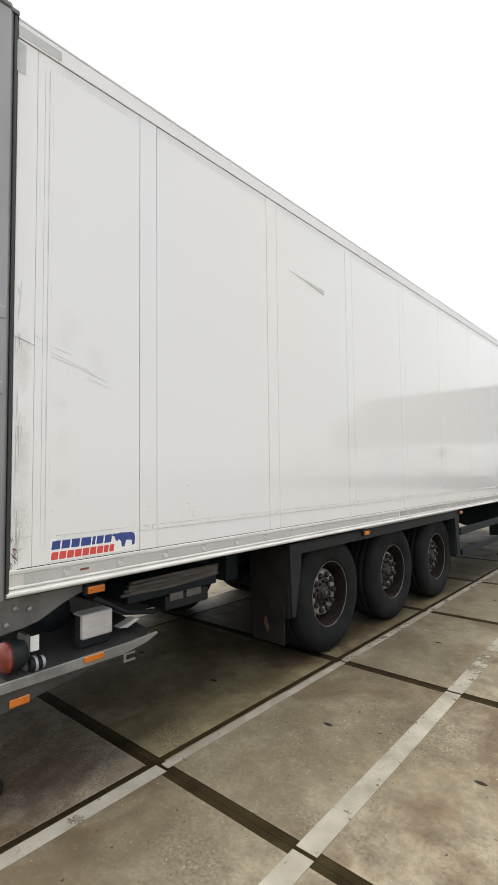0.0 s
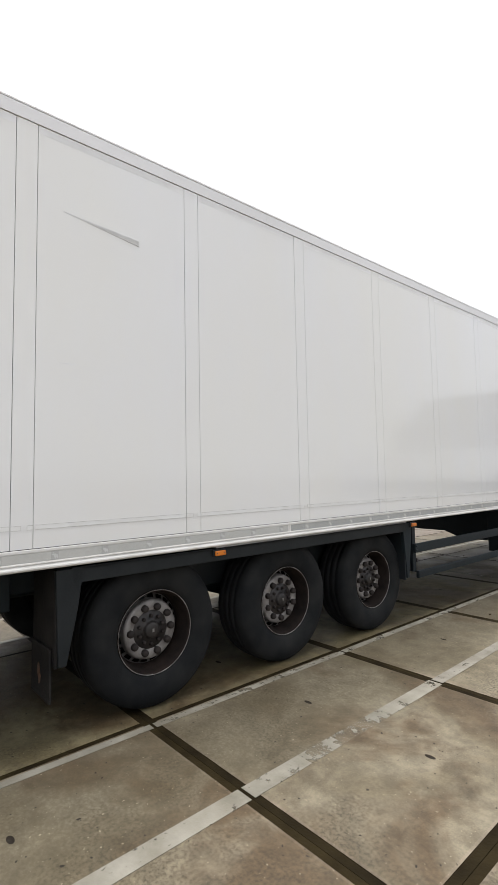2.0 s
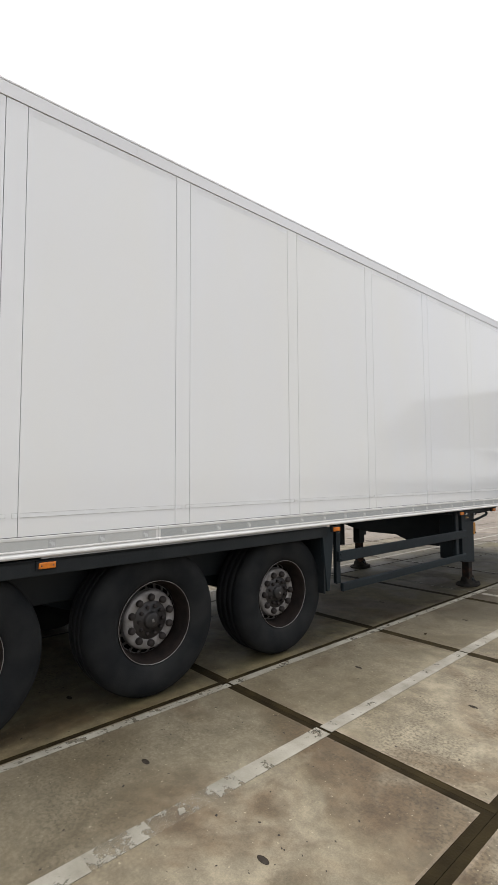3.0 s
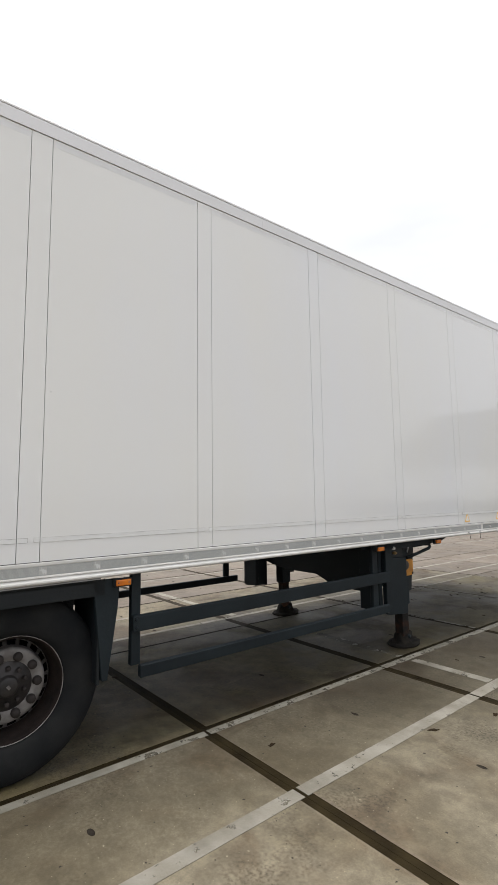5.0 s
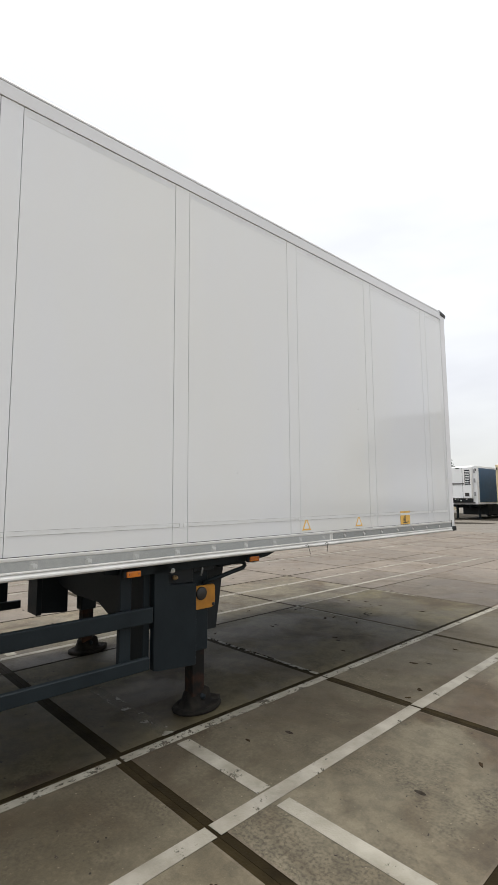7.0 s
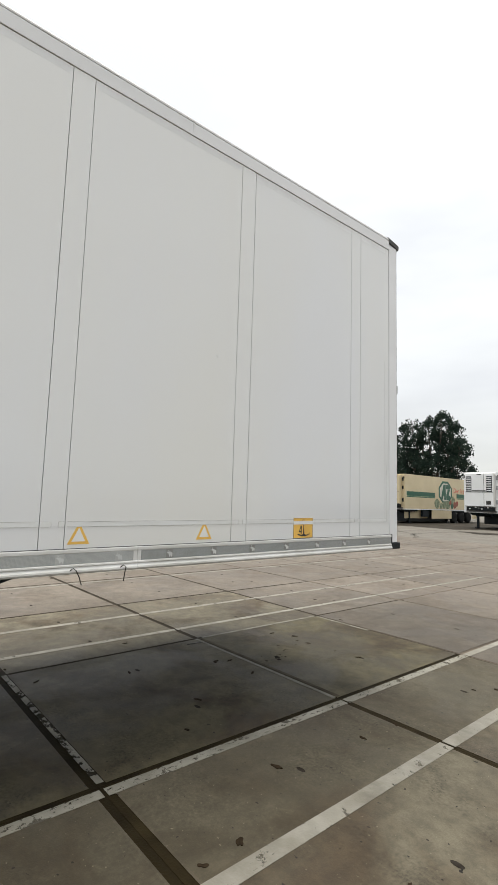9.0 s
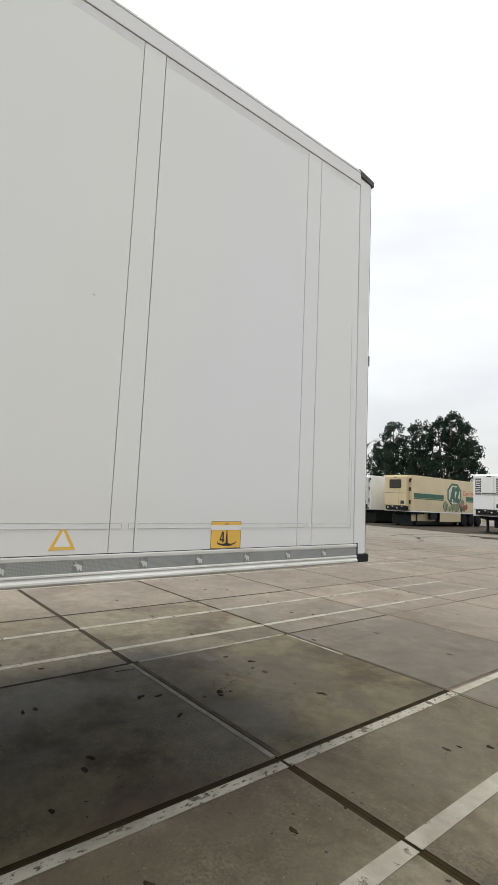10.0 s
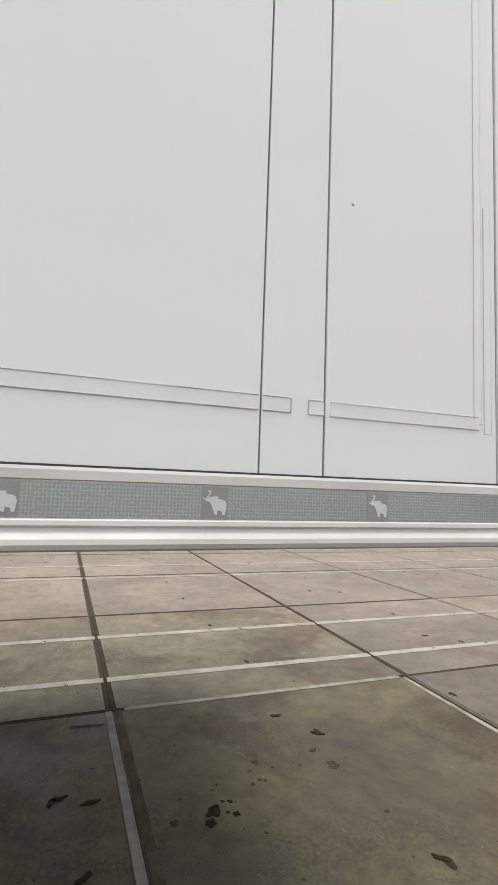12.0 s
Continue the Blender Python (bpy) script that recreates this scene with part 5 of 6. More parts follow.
    part("king_pin_frame", prism([(0.25, 1.14), (2.6, 1.14), (2.3, 0.98), (0.7, 0.92), (0.35, 1.0)], "x", 0.3, W - 0.3, 0.01), M_CHASSIS, t)
    part("crank_box", box(W - 0.3, W - 0.1, 2.9, 3.9, 0.55, 1.1, 0.02), M_CHASSIS, t)
    tyre_src = None
    for yy in (8.3, 9.65, 11.0):
        for xx in (0.19, W - 0.19):
            if tyre_src is None:
                tyre_src = part("wheel", lathe([(-0.18, 0.28), (-0.17, 0.46), (-0.13, 0.51), (0.13, 0.51), (0.17, 0.46), (0.18, 0.28)], 24), M_RUBBER, t)
                tyre_src.matrix_basis = Matrix.Translation((xx, yy, 0.51))
                r_src = part("rim", lathe([(-0.176, 0.27), (0.176, 0.27), (0.15, 0.22), (0.16, 0.1), (0.172, 0.0005)], 20), M_RIM, tyre_src)
            else:
                w2 = again("wheel", tyre_src, t, Matrix.Translation((xx, yy, 0.51)))
                again("rim", r_src, w2, Matrix())
    part("mudguard", box(W - 0.42, W - 0.01, 8.0, 11.8, 1.04, 1.11, 0.01), M_PLASTIC, t)
    if green:
        part("side_skirt", box(W - 0.04, W - 0.005, 4.2, 7.65, 0.38, 1.118, 0.01), paint, t, "cream side skirt")
        part("side_skirt", box(W - 0.46, W - 0.42, 0.6, 4.2, 0.40, 1.118, 0.01), paint, t)
        for a, b in ((0.25, 4.75), (8.6, 12.9)):
            part("green_stripe", box(W, W + 0.006, a, b, 2.15, 2.62, 0), M_GREEN, t, "green stripe")
            part("pale_line", box(W + 0.006, W + 0.008, a, b, 2.22, 2.26, 0), M_LEAFGREEN, t)
        part("side_skirt", box(W - 0.04, W - 0.005, 11.65, 13.2, 0.38, 1.118, 0.01), paint, t)
    for xx, yy in ((W - 0.10, -0.03), (0.10, -0.03)):
        part("marker_lamp", box(xx - 0.05, xx + 0.05, yy - 0.02, yy + 0.035, 3.62, 3.80, 0.01), M_BLACK, t)
    if side_panel:
        part("side_panel", box(W, W + 0.02, 0.35, L - 0.3, 1.28, 3.86, 0.006), side_panel, t, "blue side curtain")
    return t


A_X, A_Y = -24.1, 46.2
far_a = far_trailer(A_X, A_Y, M_CREAM, "window", "cream refrigerated trailer with a green side stripe and printed fruit", green=True)
SX = 2.55
OCT = [(6.55 + 1.28 * math.cos(radians(22.5 + 45 * i)), 2.72 + 1.06 * math.sin(radians(22.5 + 45 * i))) for i in range(8)]
OCT2 = [(6.55 + 1.06 * math.cos(radians(22.5 + 45 * i)), 2.72 + 0.86 * math.sin(radians(22.5 + 45 * i))) for i in range(8)]
badge = part("octagon_badge", prism(OCT, "x", SX, SX + 0.006), M_GREEN, far_a, "dark green octagon with pale plain shapes")
part("octagon_face", prism(OCT2, "x", SX + 0.006, SX + 0.010), M_PALE, badge)
part("badge_shapes", add_prism(add_prism(prism([(5.72, 2.06), (6.06, 2.06), (6.12, 2.36), (6.30, 2.36), (6.30, 2.06), (6.60, 2.06), (6.60, 3.40), (6.20, 3.40)], "x", SX + 0.010, SX + 0.014),
                                         [(6.66, 3.40), (7.38, 3.40), (7.38, 3.00), (6.66, 3.00)], "x", SX + 0.010, SX + 0.014),
                               [(6.66, 2.06), (7.38, 2.06), (7.38, 2.42), (7.10, 2.46), (7.38, 2.99), (6.96, 2.99), (6.66, 2.42)], "x", SX + 0.010, SX + 0.014), M_GREEN, badge)
slogan = part("slogan", words("Der Fris", 0.62, 0.002), M_RED, far_a, "red lettering on the cream side")
slogan.matrix_basis = Matrix.Translation((SX + 0.006, 8.05, 2.72)) @ pose(0, 0, 0, 90, 0, 90)
for i, (yy, zz, ry, rz, mm) in enumerate(((5.05, 1.68, 0.45, 0.42, M_FRUIT), (5.75, 1.52, 0.28, 0.26, M_FRUIT), (6.3, 1.60, 0.36, 0.34, M_FRUIT), (6.9, 1.62, 0.42, 0.40, M_FRUIT),
                                          (7.45, 1.80, 0.25, 0.24, M_FRUIT_RED), (7.9, 1.95, 0.34, 0.44, M_FRUIT), (8.2, 1.60, 0.30, 0.30, M_FRUIT_RED), (7.7, 1.50, 0.25, 0.25, M_GREEN), (8.6, 1.72, 0.22, 0.26, M_FRUIT_RED))):
    pts = [(yy + ry * (1 + 0.10 * math.sin(3 * a + i)) * math.cos(a), zz + rz * (1 + 0.10 * math.cos(4 * a + i)) * math.sin(a)) for a in np.linspace(0, 2 * math.pi, 13)[:-1]]
    part("printed_fruit", prism(pts, "x", SX + 0.015 + 0.002 * i, SX + 0.0165 + 0.002 * i), mm, far_a)
far_b = far_trailer(-28.0, 46.2, M_FARWHITE, "grille", "white refrigerated trailer with a large black grille on its cooling unit")
far_trailer(-31.8, 46.2, M_CREAM, "window", "cream refrigerated trailer at the end of the row", green=True)
far_trailer(-16.6, 46.0, M_FARWHITE, "slats", "white refrigerated trailer with louvred cooling unit and blue side", M_CURTAIN, boxed=False)
far_trailer(-12.7, 46.0, M_CREAM, "window", "cream refrigerated trailer beside the blue-sided one")

for i, xx in enumerate((-5.2, 0.4, 6.0, 11.6, 17.2, 22.8, 28.4)):
    copy_thing(far_b, pose(xx, 46.0 + 0.3 * (i % 3), 0))

# pallet truck
jack = thing("pallet_truck", pose(-23.35, 41.6, 0), "small yellow pallet truck standing before the trailers", "pallet truck")
part("motor_housing", box(-0.24, 0.24, -0.2, 0.2, 0.08, 0.56, 0.05, 3), M_YELLOW, jack)
part("mast", box(-0.18, 0.18, 0.17, 0.27, 0.07, 0.66, 0.015), M_YELLOW, jack)
part("tiller", tube([(0, -0.16, 0.45), (0, -0.28, 0.62), (0, -0.32, 0.74)], 0.02, 8), M_BLACK, jack)
part("dark_panel", box(-0.13, 0.13, -0.212, -0.19, 0.22, 0.46, 0.015), M_BLACK, jack)
for xx in (-0.18, 0.08):
    part("fork", box(xx, xx + 0.10, 0.27, 1.1, 0.05, 0.10, 0.01), M_BLACK, jack)
for xx in (-0.14, 0.14):
    part("wheel", lathe([(-0.04, 0.08), (0.04, 0.08)], 14, "x", (xx, -0.05, 0.08)), M_BLACK, jack)

# ---- trees ----


def grow(rng, height, crown_w, crown_low, limbs):
    """Points of trunk and limbs: a list of (points, start radius, end radius)."""
    out = []
    lean = rng.uniform(-0.3, 0.3)
    trunk = [(lean * k * k + 0.1 * math.sin(5 * k), 0.15 * math.sin(4 * k + 1), height * 0.86 * k) for k in np.linspace(0, 1, 7)]
    out.append((trunk, 0.026 * height, 0.03))
    for i in range(limbs):
        k = crown_low / height + (0.80 - crown_low / height) * (i / limbs) ** 0.9
        z = height * k
        base = Vector((lean * k * k, 0, z))
        a = i * 2.4 + rng.uniform(-0.4, 0.4)
        prof = math.sin(math.pi * min(0.97, 0.22 + 0.74 * (k - crown_low / height) / (1 - crown_low / height)))
        reach = 0.5 * crown_w * prof * rng.uniform(0.65, 1.15)
        rise = height * rng.uniform(0.10, 0.22)
        pts = [base + Vector((math.cos(a) * reach * s, math.sin(a) * reach * s, rise * s ** 0.8)) for s in (0, 0.35, 0.7, 1.0)]
        out.append((pts, 0.010 * height * (1.05 - k), 0.012))
        for j in range(3):
            s = rng.uniform(0.35, 0.95)
            b0 = base + Vector((math.cos(a) * reach * s, math.sin(a) * reach * s, rise * s))
            aa = a + rng.uniform(-1.3, 1.3)
            ln = reach * rng.uniform(0.25, 0.5)
            out.append(([b0, b0 + Vector((math.cos(aa) * ln * 0.5, math.sin(aa) * ln * 0.5, ln * 0.35)), b0 + Vector((math.cos(aa) * ln, math.sin(aa) * ln, ln * rng.uniform(0.5, 1.0)))], 0.03, 0.008))
    return out


def bare_tree(x, y, height, crown_w, crown_low, seed, label, limbs=30):
    t = thing("tree", pose(x, y, 0), label, "tree", "trees behind the yard")
    trunk, *branches = grow(random.Random(seed), height, crown_w, crown_low, limbs)
    part("trunk", tube(trunk[0], trunk[1], 6, trunk[2]), M_BARK, t)
    bm = bmesh.new()
    for pts, r0, r1 in branches:
        add_tube(bm, pts, r0, 6, r1)
    part("branches", bm, M_BARK, t)
    return t


def lobed_tree(x, y, lobes, seed, label, leaf=0.23):
    """A tree whose crown is a fan of upright lobes with sky between them: lobes are (across, height, half width, half height)."""
    rng = random.Random(seed)
    t = thing("tree", pose(x, y, 0), label, "tree", "trees behind the yard")
    low = min(z - h for _, z, _, h in lobes)
    bm = tube([(0, 0, 0), (0.06, 0, low * 0.6), (0, 0.05, low + 1.2)], 0.34, 8, 0.22)
    verts, faces = [], []
    for dx, z, w, h in lobes:
        dy = rng.uniform(-1.2, 1.2)
        add_tube(bm, [(0, 0, low * 0.7), (dx * 0.45, dy * 0.5, 0.5 * (low + z - 0.4 * h)), (dx * 0.9, dy, z - 0.2 * h), (dx, dy, z + 0.85 * h)], 0.15, 6, 0.02)
        for _ in range(int(15 * w * h)):
            while True:
                q = Vector((rng.uniform(-1, 1), rng.uniform(-1, 1), rng.uniform(-1, 1)))
                if q.length < 1:
                    break
            q = q.normalized() * q.length ** 0.6
            c = Vector((dx + q.x * w * (1.0 - 0.35 * max(0, q.z)), dy + q.y * w, z + q.z * h))
            if rng.random() < 0.35:
                add_tube(bm, [(dx * 0.95, dy, z + (q.z - 0.35) * h * 0.8), c], 0.03, 4, 0.01)
            r = rng.uniform(0.30, 0.62)
            for _ in range(rng.randrange(34, 90)):
                d = Vector((rng.gauss(0, 1), rng.gauss(0, 1), rng.gauss(0, 1.3))).normalized() * r * rng.random() ** 0.5
                s, o = leaf * rng.uniform(0.5, 1.25), c + d
                e = Euler((rng.uniform(0, 6.3), rng.uniform(0, 6.3), rng.uniform(0, 6.3))).to_matrix()
                k = len(verts)
                verts += [tuple(o + e @ Vector(p)) for p in ((-s * 0.5, 0, 0), (0, -s * 0.32, s * 0.06), (s * 0.6, 0, 0), (0, s * 0.32, s * 0.06))]
                faces.append((k, k + 1, k + 2, k + 3))
    part("trunk", bm, M_BARK, t)
    me = bpy.data.meshes.new("crown")
    me.from_pydata(verts, [], faces)
    me.materials.append(M_LEAF)
    new("crown", me).parent = t
    return t


lobed_tree(-36.5, 66, ((0.1, 10.5, 1.25, 2.1), (-1.1, 8.4, 1.3, 2.2), (1.0, 8.0, 1.3, 2.3), (0, 5.4, 2.2, 2.8), (-2.2, 6.6, 1.2, 2.2), (-0.1, 7.4, 1.5, 2.2)), 3, "narrow dark green tree behind the parked trailers")
lobed_tree(-29.8, 66, ((-2.7, 10.1, 1.5, 2.2), (-3.6, 7.4, 1.3, 2.2), (-1.0, 10.7, 1.1, 1.8), (-1.9, 7.9, 1.3, 1.7), (1.2, 10.4, 1.4, 2.3), (2.4, 9.4, 1.2, 2.0), (1.6, 7.6, 1.7, 1.8), (0.2, 9.6, 1.0, 1.5),
                       (3.8, 7.3, 1.15, 2.1), (0.2, 5.6, 2.8, 2.3), (-2.4, 5.4, 2.2, 2.4), (2.9, 5.0, 2.1, 2.2), (-3.6, 4.4, 1.6, 2.4)), 8, "broad dark green tree with gaps between its upright limbs")
bare_tree(-41.0, 65, 11.3, 3.2, 3.4, 12, "bare leafless tree beside the leafy ones", limbs=26)

# ---- the warehouse along the yard, mirrored in the trailer's side ----
house = thing("warehouse", pose(9, 67, 0), "long flat-roofed grey warehouse at the end of the yard", "building")
part("wall", box(0, 24, 0, 16, 0, 5.4, 0.02), M_FARWHITE, house, "white lower wall")
for k in range(12):
    part("cladding_panel", box(2 * k + 0.012, 2 * k + 1.988, -0.06, -0.002, 5.4, 12.2, 0.01), M_CLADDING, house)
part("upper_wall", box(0, 24, 0, 16, 5.4, 12.1, 0.02), M_CLADDING, house)
part("annex", box(24.0, 30.0, 1.5, 14, 0, 10.3, 0.02), M_CLADDING, house)
part("roof_edge", box(-0.12, 24.12, -0.12, 16.12, 12.2, 12.5, 0.03), M_CLADDING, house)
for k in range(5):
    part("dock_door", box(1.2 + 4.6 * k, 4.2 + 4.6 * k, -0.05, 0.0, 0.02, 3.6, 0.01), M_DARKSTEEL, house)

# ---- marks and litter on the yard ----
litter_rng = random.Random(77)


def blot(name, x, y, r, squash, turn, material, label, category, z=0.002):
    pts = []
    lobes = [(litter_rng.uniform(0.05, 0.16), litter_rng.uniform(0, 6.3)) for _ in range(4)]
    for i in range(24):
        a = 2 * math.pi * i / 24
        rr = r * (0.92 + sum(w * math.sin((q + 2) * a + f) for q, (w, f) in enumerate(lobes)))
        pts.append((rr * math.cos(a), rr * squash * math.sin(a)))
    ob = part(name, prism(pts, "z", 0.0, z), material)
    ob.matrix_basis = pose(x, y, 0.0005, 0, 0, turn)
    return tagged(ob, label, category, "litter on the concrete")


for x, y, r, mat in ((-3.19, 14.30, 0.037, M_OIL), (-3.13, 14.27, 0.026, M_OIL), (-3.23, 14.38, 0.012, M_OIL), (-3.15, 14.38, 0.016, M_OIL), (-3.17, 14.35, 0.009, M_OIL), (-3.24, 14.35, 0.009, M_OIL), (-3.17, 14.14, 0.020, M_DRY_OIL),
                     (-3.46, 14.58, 0.020, M_DRY_OIL), (-3.33, 14.55, 0.013, M_DRY_OIL), (-3.31, 14.51, 0.013, M_DRY_OIL), (-3.32, 14.57, 0.010, M_DRY_OIL), (-3.38, 14.77, 0.010, M_DRY_OIL), (-3.48, 14.89, 0.020, M_DRY_OIL), (-3.34, 14.92, 0.034, M_DRY_OIL),
                     (-2.99, 14.96, 0.012, M_DRY_OIL), (-3.35, 14.36, 0.008, M_DRY_OIL), (-3.32, 14.33, 0.006, M_DRY_OIL), (-3.40, 14.64, 0.006, M_OIL), (-3.30, 14.19, 0.007, M_DRY_OIL), (-3.02, 14.45, 0.008, M_DRY_OIL)):
    blot("oil_stain", x, y, r, 0.85, litter_rng.uniform(0, 180), mat, "dark oily spot on the concrete" if mat is M_OIL else "faded brownish oil spot on the concrete", "stain", 0.0012)
for x, y, turn in ((-3.44, 13.73, 100), (-3.38, 13.85, 95), (-3.86, 14.86, 70), (-3.62, 14.99, 60), (-2.72, 14.99, 50), (-3.0, 13.81, 125)):
    blot("dead_leaf", x, y, 0.034, 0.42, turn, M_DEADLEAF, "dark wet leaf lying flat on the concrete", "leaf", 0.003)
for i in range(110):
    x, y = litter_rng.uniform(-11, -2.3), litter_rng.uniform(3, 24)
    if i > 80:
        x, y = litter_rng.uniform(-2.0, 0.5), litter_rng.uniform(8, 18)
    if x < -2 and y < 7.4 and x > -5:
        continue
    blot("dead_leaf", x, y, litter_rng.uniform(0.014, 0.042), litter_rng.uniform(0.35, 0.6), litter_rng.uniform(0, 180), M_DEADLEAF, "dark wet leaf lying flat on the concrete", "leaf", 0.003)
block = part("rubber_block", lathe([(0.0, 0.075), (0.035, 0.080), (0.05, 0.070), (0.052, 0.0005)], 20, "z", (-2.61, 1.26, 0)), M_RUBBER)
tagged(block, "round black rubber block lying on the concrete", "rubber block")
stick = part("stick", tube([(-4.02, 13.78, 0.006), (-4.015, 13.87, 0.006), (-4.01, 13.95, 0.006)], 0.004, 6), M_BLACK)
tagged(stick, "thin black stick lying on the concrete", "stick")


def line(x0, y0, x1, y1, width, material, label="white painted parking line"):
    d = Vector((x1 - x0, y1 - y0))
    n = Vector((-d.y, d.x)).normalized() * width / 2
    ob = part("painted_line", prism([(x0 + n.x, y0 + n.y), (x1 + n.x, y1 + n.y), (x1 - n.x, y1 - n.y), (x0 - n.x, y0 - n.y)], "z", 0.0006, 0.0026), material)
    return tagged(ob, label, "road marking", kind="structure")


def b_x(y):
    return -1.135 - 0.0125 * (y - 2) if y < 8 else -1.210 - 0.008 * (y - 8)


WORN = {4}
for n in range(-2, 26, 2):
    a, b = n + 0.012, n + 1.988
    if n < 22:
        line(-2.102 if n > 5 else -2.095, a, -2.102 if n > 5 else -2.095, b, 0.074 if n > 9 else 0.064 if n > 5 else 0.090 if n < 2 else 0.060, M_PAINT_CRACKED if n in (4, 8, 10, 12, 14) else M_PAINT_WORN if n == 6 else M_PAINT if n < 4 else M_PAINT_FADED)
        for ya, yb, paint in ((a, 4.45, M_PAINT_WORN), (4.45, 4.75, M_PAINT_HALF), (4.75, 5.12, M_PAINT_GONE), (5.12, 5.28, M_PAINT_HALF), (5.28, 5.50, M_PAINT_WORN), (5.50, b, M_PAINT)) if n == 4 else ((a, b, M_PAINT_WORN if n in WORN else M_PAINT if n < 4 else M_PAINT_FADED),):
            line(b_x(ya), ya, b_x(yb), yb, 0.110 if n < 6 else 0.095, paint)
        line(-4.60, a, -4.60, b, 0.075, M_PAINT_FADED)
        line(-5.49, a, -5.49, b, 0.080, M_PAINT_DUSTY)
        line(-8.02, a, -8.02, b, 0.085, M_PAINT_DUSTY)
        line(-8.96, a, -8.96, b, 0.085, M_PAINT_DUSTY)
for x0, x1, y, wear in ((-0.18, 1.82, 10.41, M_PAINT), (-1.15, -0.18, 10.41, M_PAINT), (-2.03, -1.29, 10.41, M_PAINT_WORN), (-3.3, -2.18, 10.40, M_PAINT_GONE),
                        (-6.15, -4.66, 10.20, M_PAINT), (-8.15, -6.18, 10.20, M_PAINT), (-10.15, -8.18, 10.20, M_PAINT_WORN)):
    line(x0, y, x1, y, 0.10, wear)
line(-4.15, 12.02, -2.2, 12.02, 0.042, M_PAINT_HALF)
line(-10.6, -2, -10.6, 22, 0.08, M_PAINT_DUSTY)
line(-7.90, 22.4, -7.74, 24.86, 0.085, M_PAINT_FADED)
line(-8.80, 23.6, -8.64, 24.86, 0.085, M_PAINT_FADED)
line(-10.27, 24.74, -9.38, 24.84, 0.085, M_PAINT_DUSTY)
line(-4.15, 13.984, -2.2, 13.984, 0.038, M_JOINT_FILL, "pale filler strip along a slab joint")
line(-4.16, 14.07, -4.16, 15.93, 0.040, M_JOINT_FILL, "pale filler strip along a slab joint")
line(-4.14, 15.955, -3.30, 15.955, 0.034, M_JOINT_FILL, "pale filler strip along a slab joint")
line(-4.15, 14.034, -2.2, 14.034, 0.040, M_JOINT_DARK, "dark strip along a slab joint")

line(-15.6, 40.95, -14.2, 41.25, 0.16, M_PAINT_DUSTY)
line(-15.4, 43.15, -13.9, 43.45, 0.16, M_PAINT_DUSTY)

# a dark sheet for shade and stain under parked trailers; yard tyre marks
bay_rng = random.Random(9)
front_edge = [(-36 + 0.9 * k, 42.4 + bay_rng.uniform(-0.35, 0.35)) for k in range(24)] + [(-14.6 + 1.6 * k, 45.0 + bay_rng.uniform(-0.3, 0.3)) for k in range(30)]
bay = part("oily_asphalt", prism(front_edge + [(33, 61), (-36, 61)], "z", -0.0115, -0.006), M_BAY_DARK)
tagged(bay, "dark sheet for the shade and stained asphalt under the parked trailers", "ground", kind="structure")
blot("oil_stain", -12.4, 40.3, 1.5, 0.75, 20, M_BAY_DARK, "broad dark patch on the asphalt", "stain", 0.0012)


def tyre_mark(points, width=0.22):
    side = [(Vector(b) - Vector(a)).normalized() for a, b in zip(points, points[1:])]
    side.append(side[-1])
    left = [(x - d.y * width / 2, y + d.x * width / 2) for (x, y), d in zip(points, side)]
    right = [(x + d.y * width / 2, y - d.x * width / 2) for (x, y), d in zip(points, side)]
    ob = part("tyre_mark", prism(left + right[::-1], "z", -0.0115, -0.008), M_SKID)
    return tagged(ob, "faint curved tyre mark on the asphalt", "tyre mark", kind="structure")


for cx, cy, r, a0, a1 in ((-8.6, 36.6, 5.6, 150, 215), (-8.2, 36.8, 7.4, 155, 205), (-20.5, 28.5, 9.0, 5, 60)):
    tyre_mark([(cx + r * math.cos(radians(a0 + (a1 - a0) * k / 12)), cy + r * math.sin(radians(a0 + (a1 - a0) * k / 12))) for k in range(13)])

# ---- concrete slabs ----
yard = thing("concrete_paving", Matrix(), "square concrete yard slabs with dark joints and lifting holes", "paving", kind="structure")


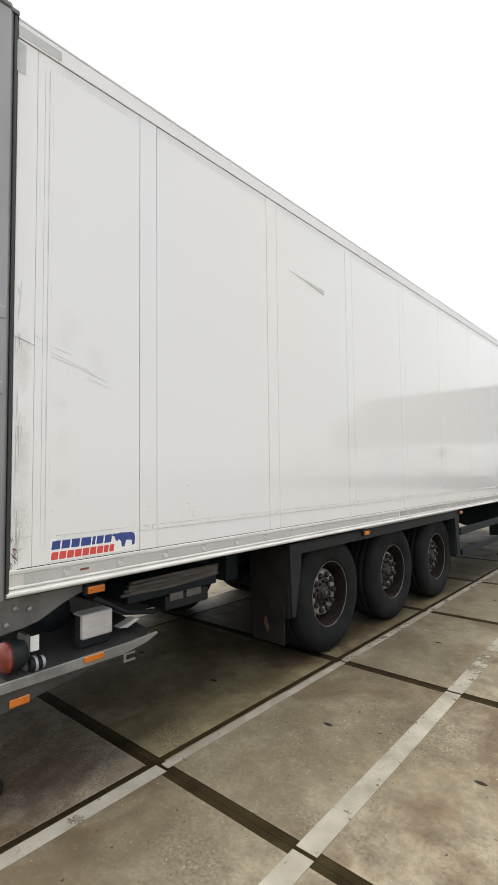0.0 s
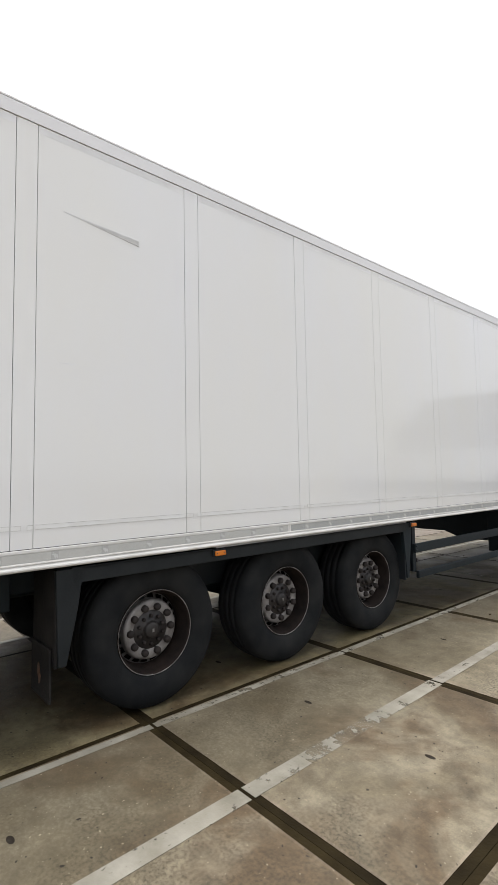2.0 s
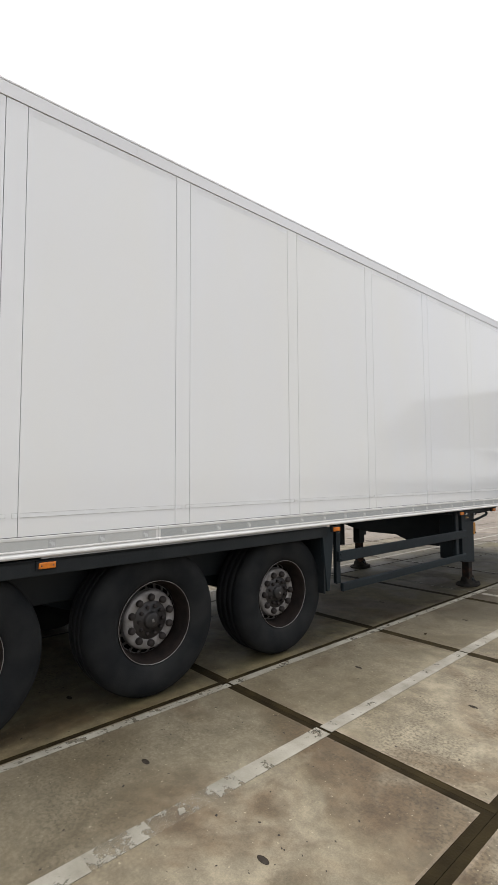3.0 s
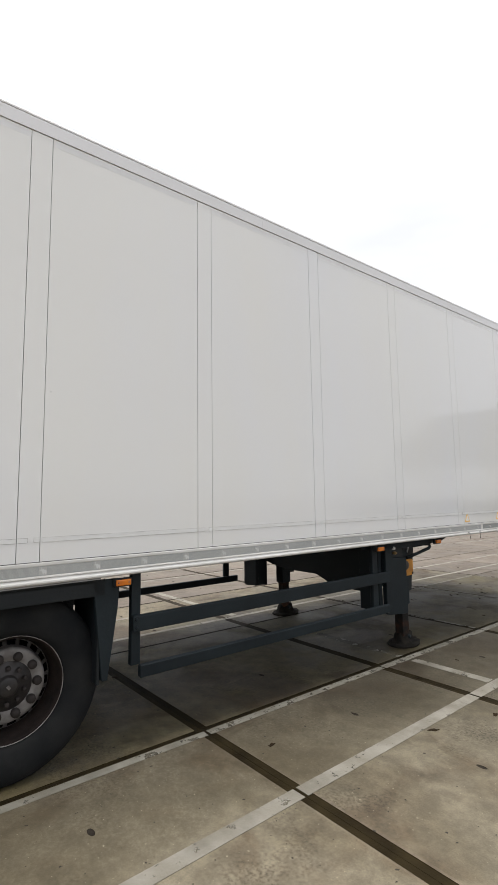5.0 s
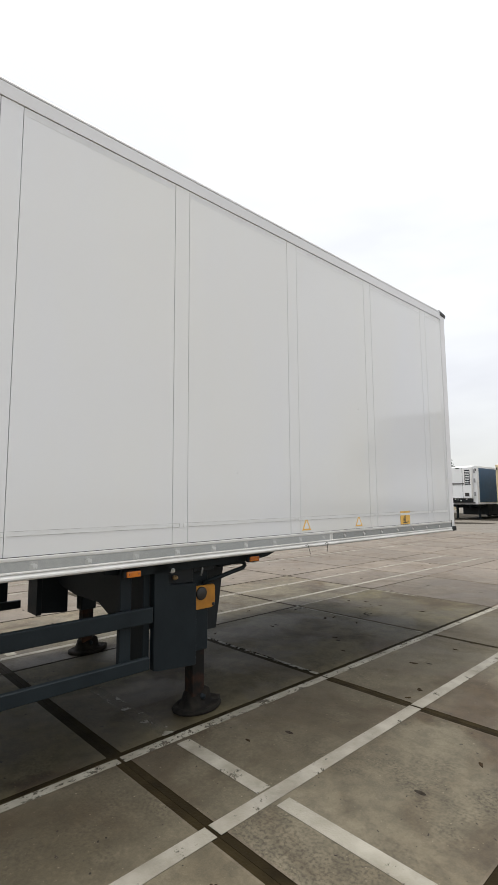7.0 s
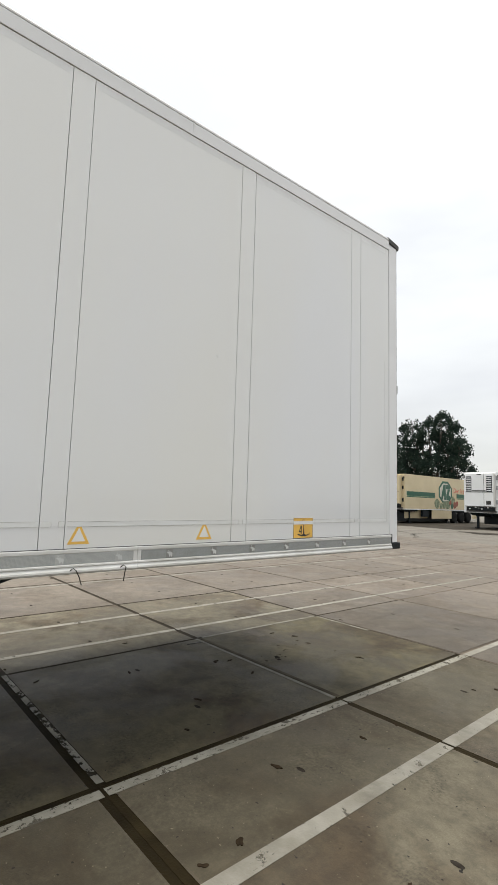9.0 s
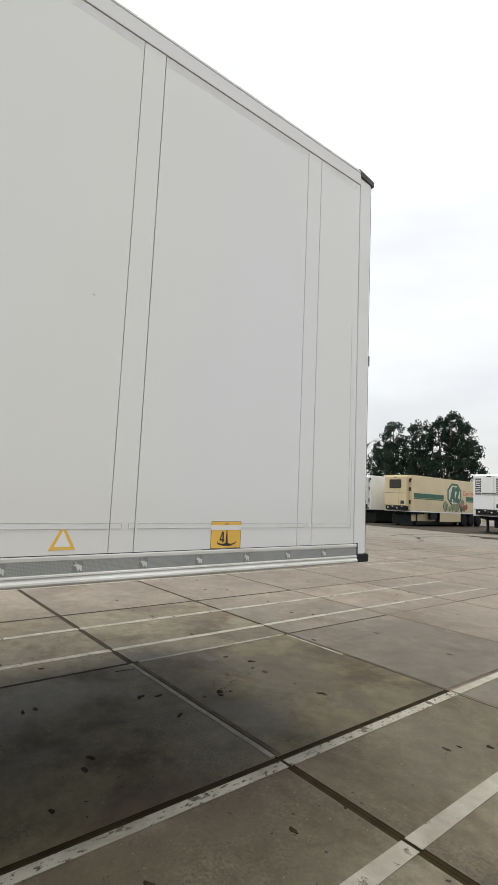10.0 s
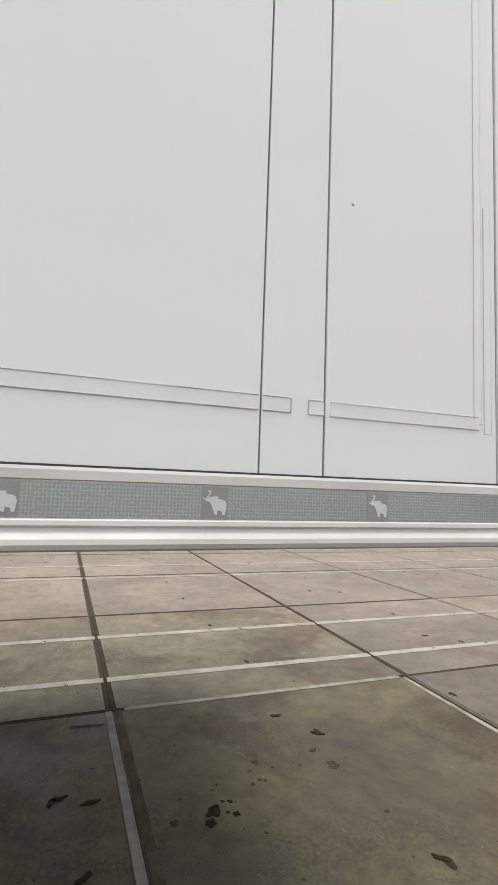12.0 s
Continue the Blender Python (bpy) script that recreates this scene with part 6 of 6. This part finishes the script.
def slab_bmesh(left, right, low, high):
    """A two metre slab: field, pale worn rim, two lifting holes as flat dark ovals, and a band of its own width along
    each edge.
    """
    bm = bmesh.new()

    def ring(d, z):
        x0, x1, y0, y1 = -1 + left * d[0] + d[1], 1 - right * d[0] - d[1], -1 + low * d[0] + d[1], 1 - high * d[0] - d[1]
        return [bm.verts.new(v) for v in ((x0, y0, z), (x1, y0, z), (x1, y1, z), (x0, y1, z))]
    rf, r0, r1, r2, r3 = ring((1, 0.014), 0.0), ring((1, 0), -0.0004), ring((1, -0.0005), -0.003), ring((0, 0.0012), -0.003), ring((0, 0.0004), -0.011)
    bm.faces.new(rf).material_index = 0
    for ra, rb, mi in ((rf, r0, 3), (r0, r1, 1), (r1, r2, 1), (r2, r3, 1)):
        for i in range(4):
            bm.faces.new((ra[i], rb[i], rb[(i + 1) % 4], ra[(i + 1) % 4])).material_index = mi
    # Lifting holes: flat ovals whose inner shade is only colour.
    for cx in (-0.47, 0.47):
        ov = [bm.verts.new((cx + 0.034 * math.cos(2 * math.pi * i / 10), 0.017 * math.sin(2 * math.pi * i / 10), 0.0012)) for i in range(10)]
        bm.faces.new(ov).material_index = 2
    bmesh.ops.recalc_face_normals(bm, faces=list(bm.faces))
    return bm


def cross_band(i, k):
    """Half the width of the joint at two metres times k, on the slabs of column i."""
    if k < 7:
        return 0.048
    if k == 7:
        return 0.006 if i == -1 else 0.030
    return 0.024 if k < 10 else 0.016


def long_band(i):
    """Half the width of the joint on the left of column i."""
    return {0: 0.022, -1: 0.018}.get(i, 0.048 if i > 0 else 0.024)


kinds = {}
for i in range(-9, 7):
    for j in range(-3, 16):
        m = pose(JX + 2 * i + 1.0, JY + 2 * j + 1.0, 0, 0, 0, 0)
        bands = (long_band(i), long_band(i + 1), cross_band(i, j), cross_band(i, j + 1))
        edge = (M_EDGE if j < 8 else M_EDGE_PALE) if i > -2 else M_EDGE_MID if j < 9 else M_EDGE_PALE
        # bay: slabs under the trailer, which get the shade-darkened copy
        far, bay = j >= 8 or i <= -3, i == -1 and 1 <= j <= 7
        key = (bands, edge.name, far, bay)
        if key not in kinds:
            kinds[key] = part("slab", slab_bmesh(*bands), [M_SLAB_SHADED if bay else M_SLAB_FAR if far else M_SLAB, edge, M_HOLE, M_SLAB_SHADED if bay else M_SLAB_FAR if far else M_ARRIS], yard)
            kinds[key].matrix_basis = m
        else:
            again("slab", kinds[key], yard, m)
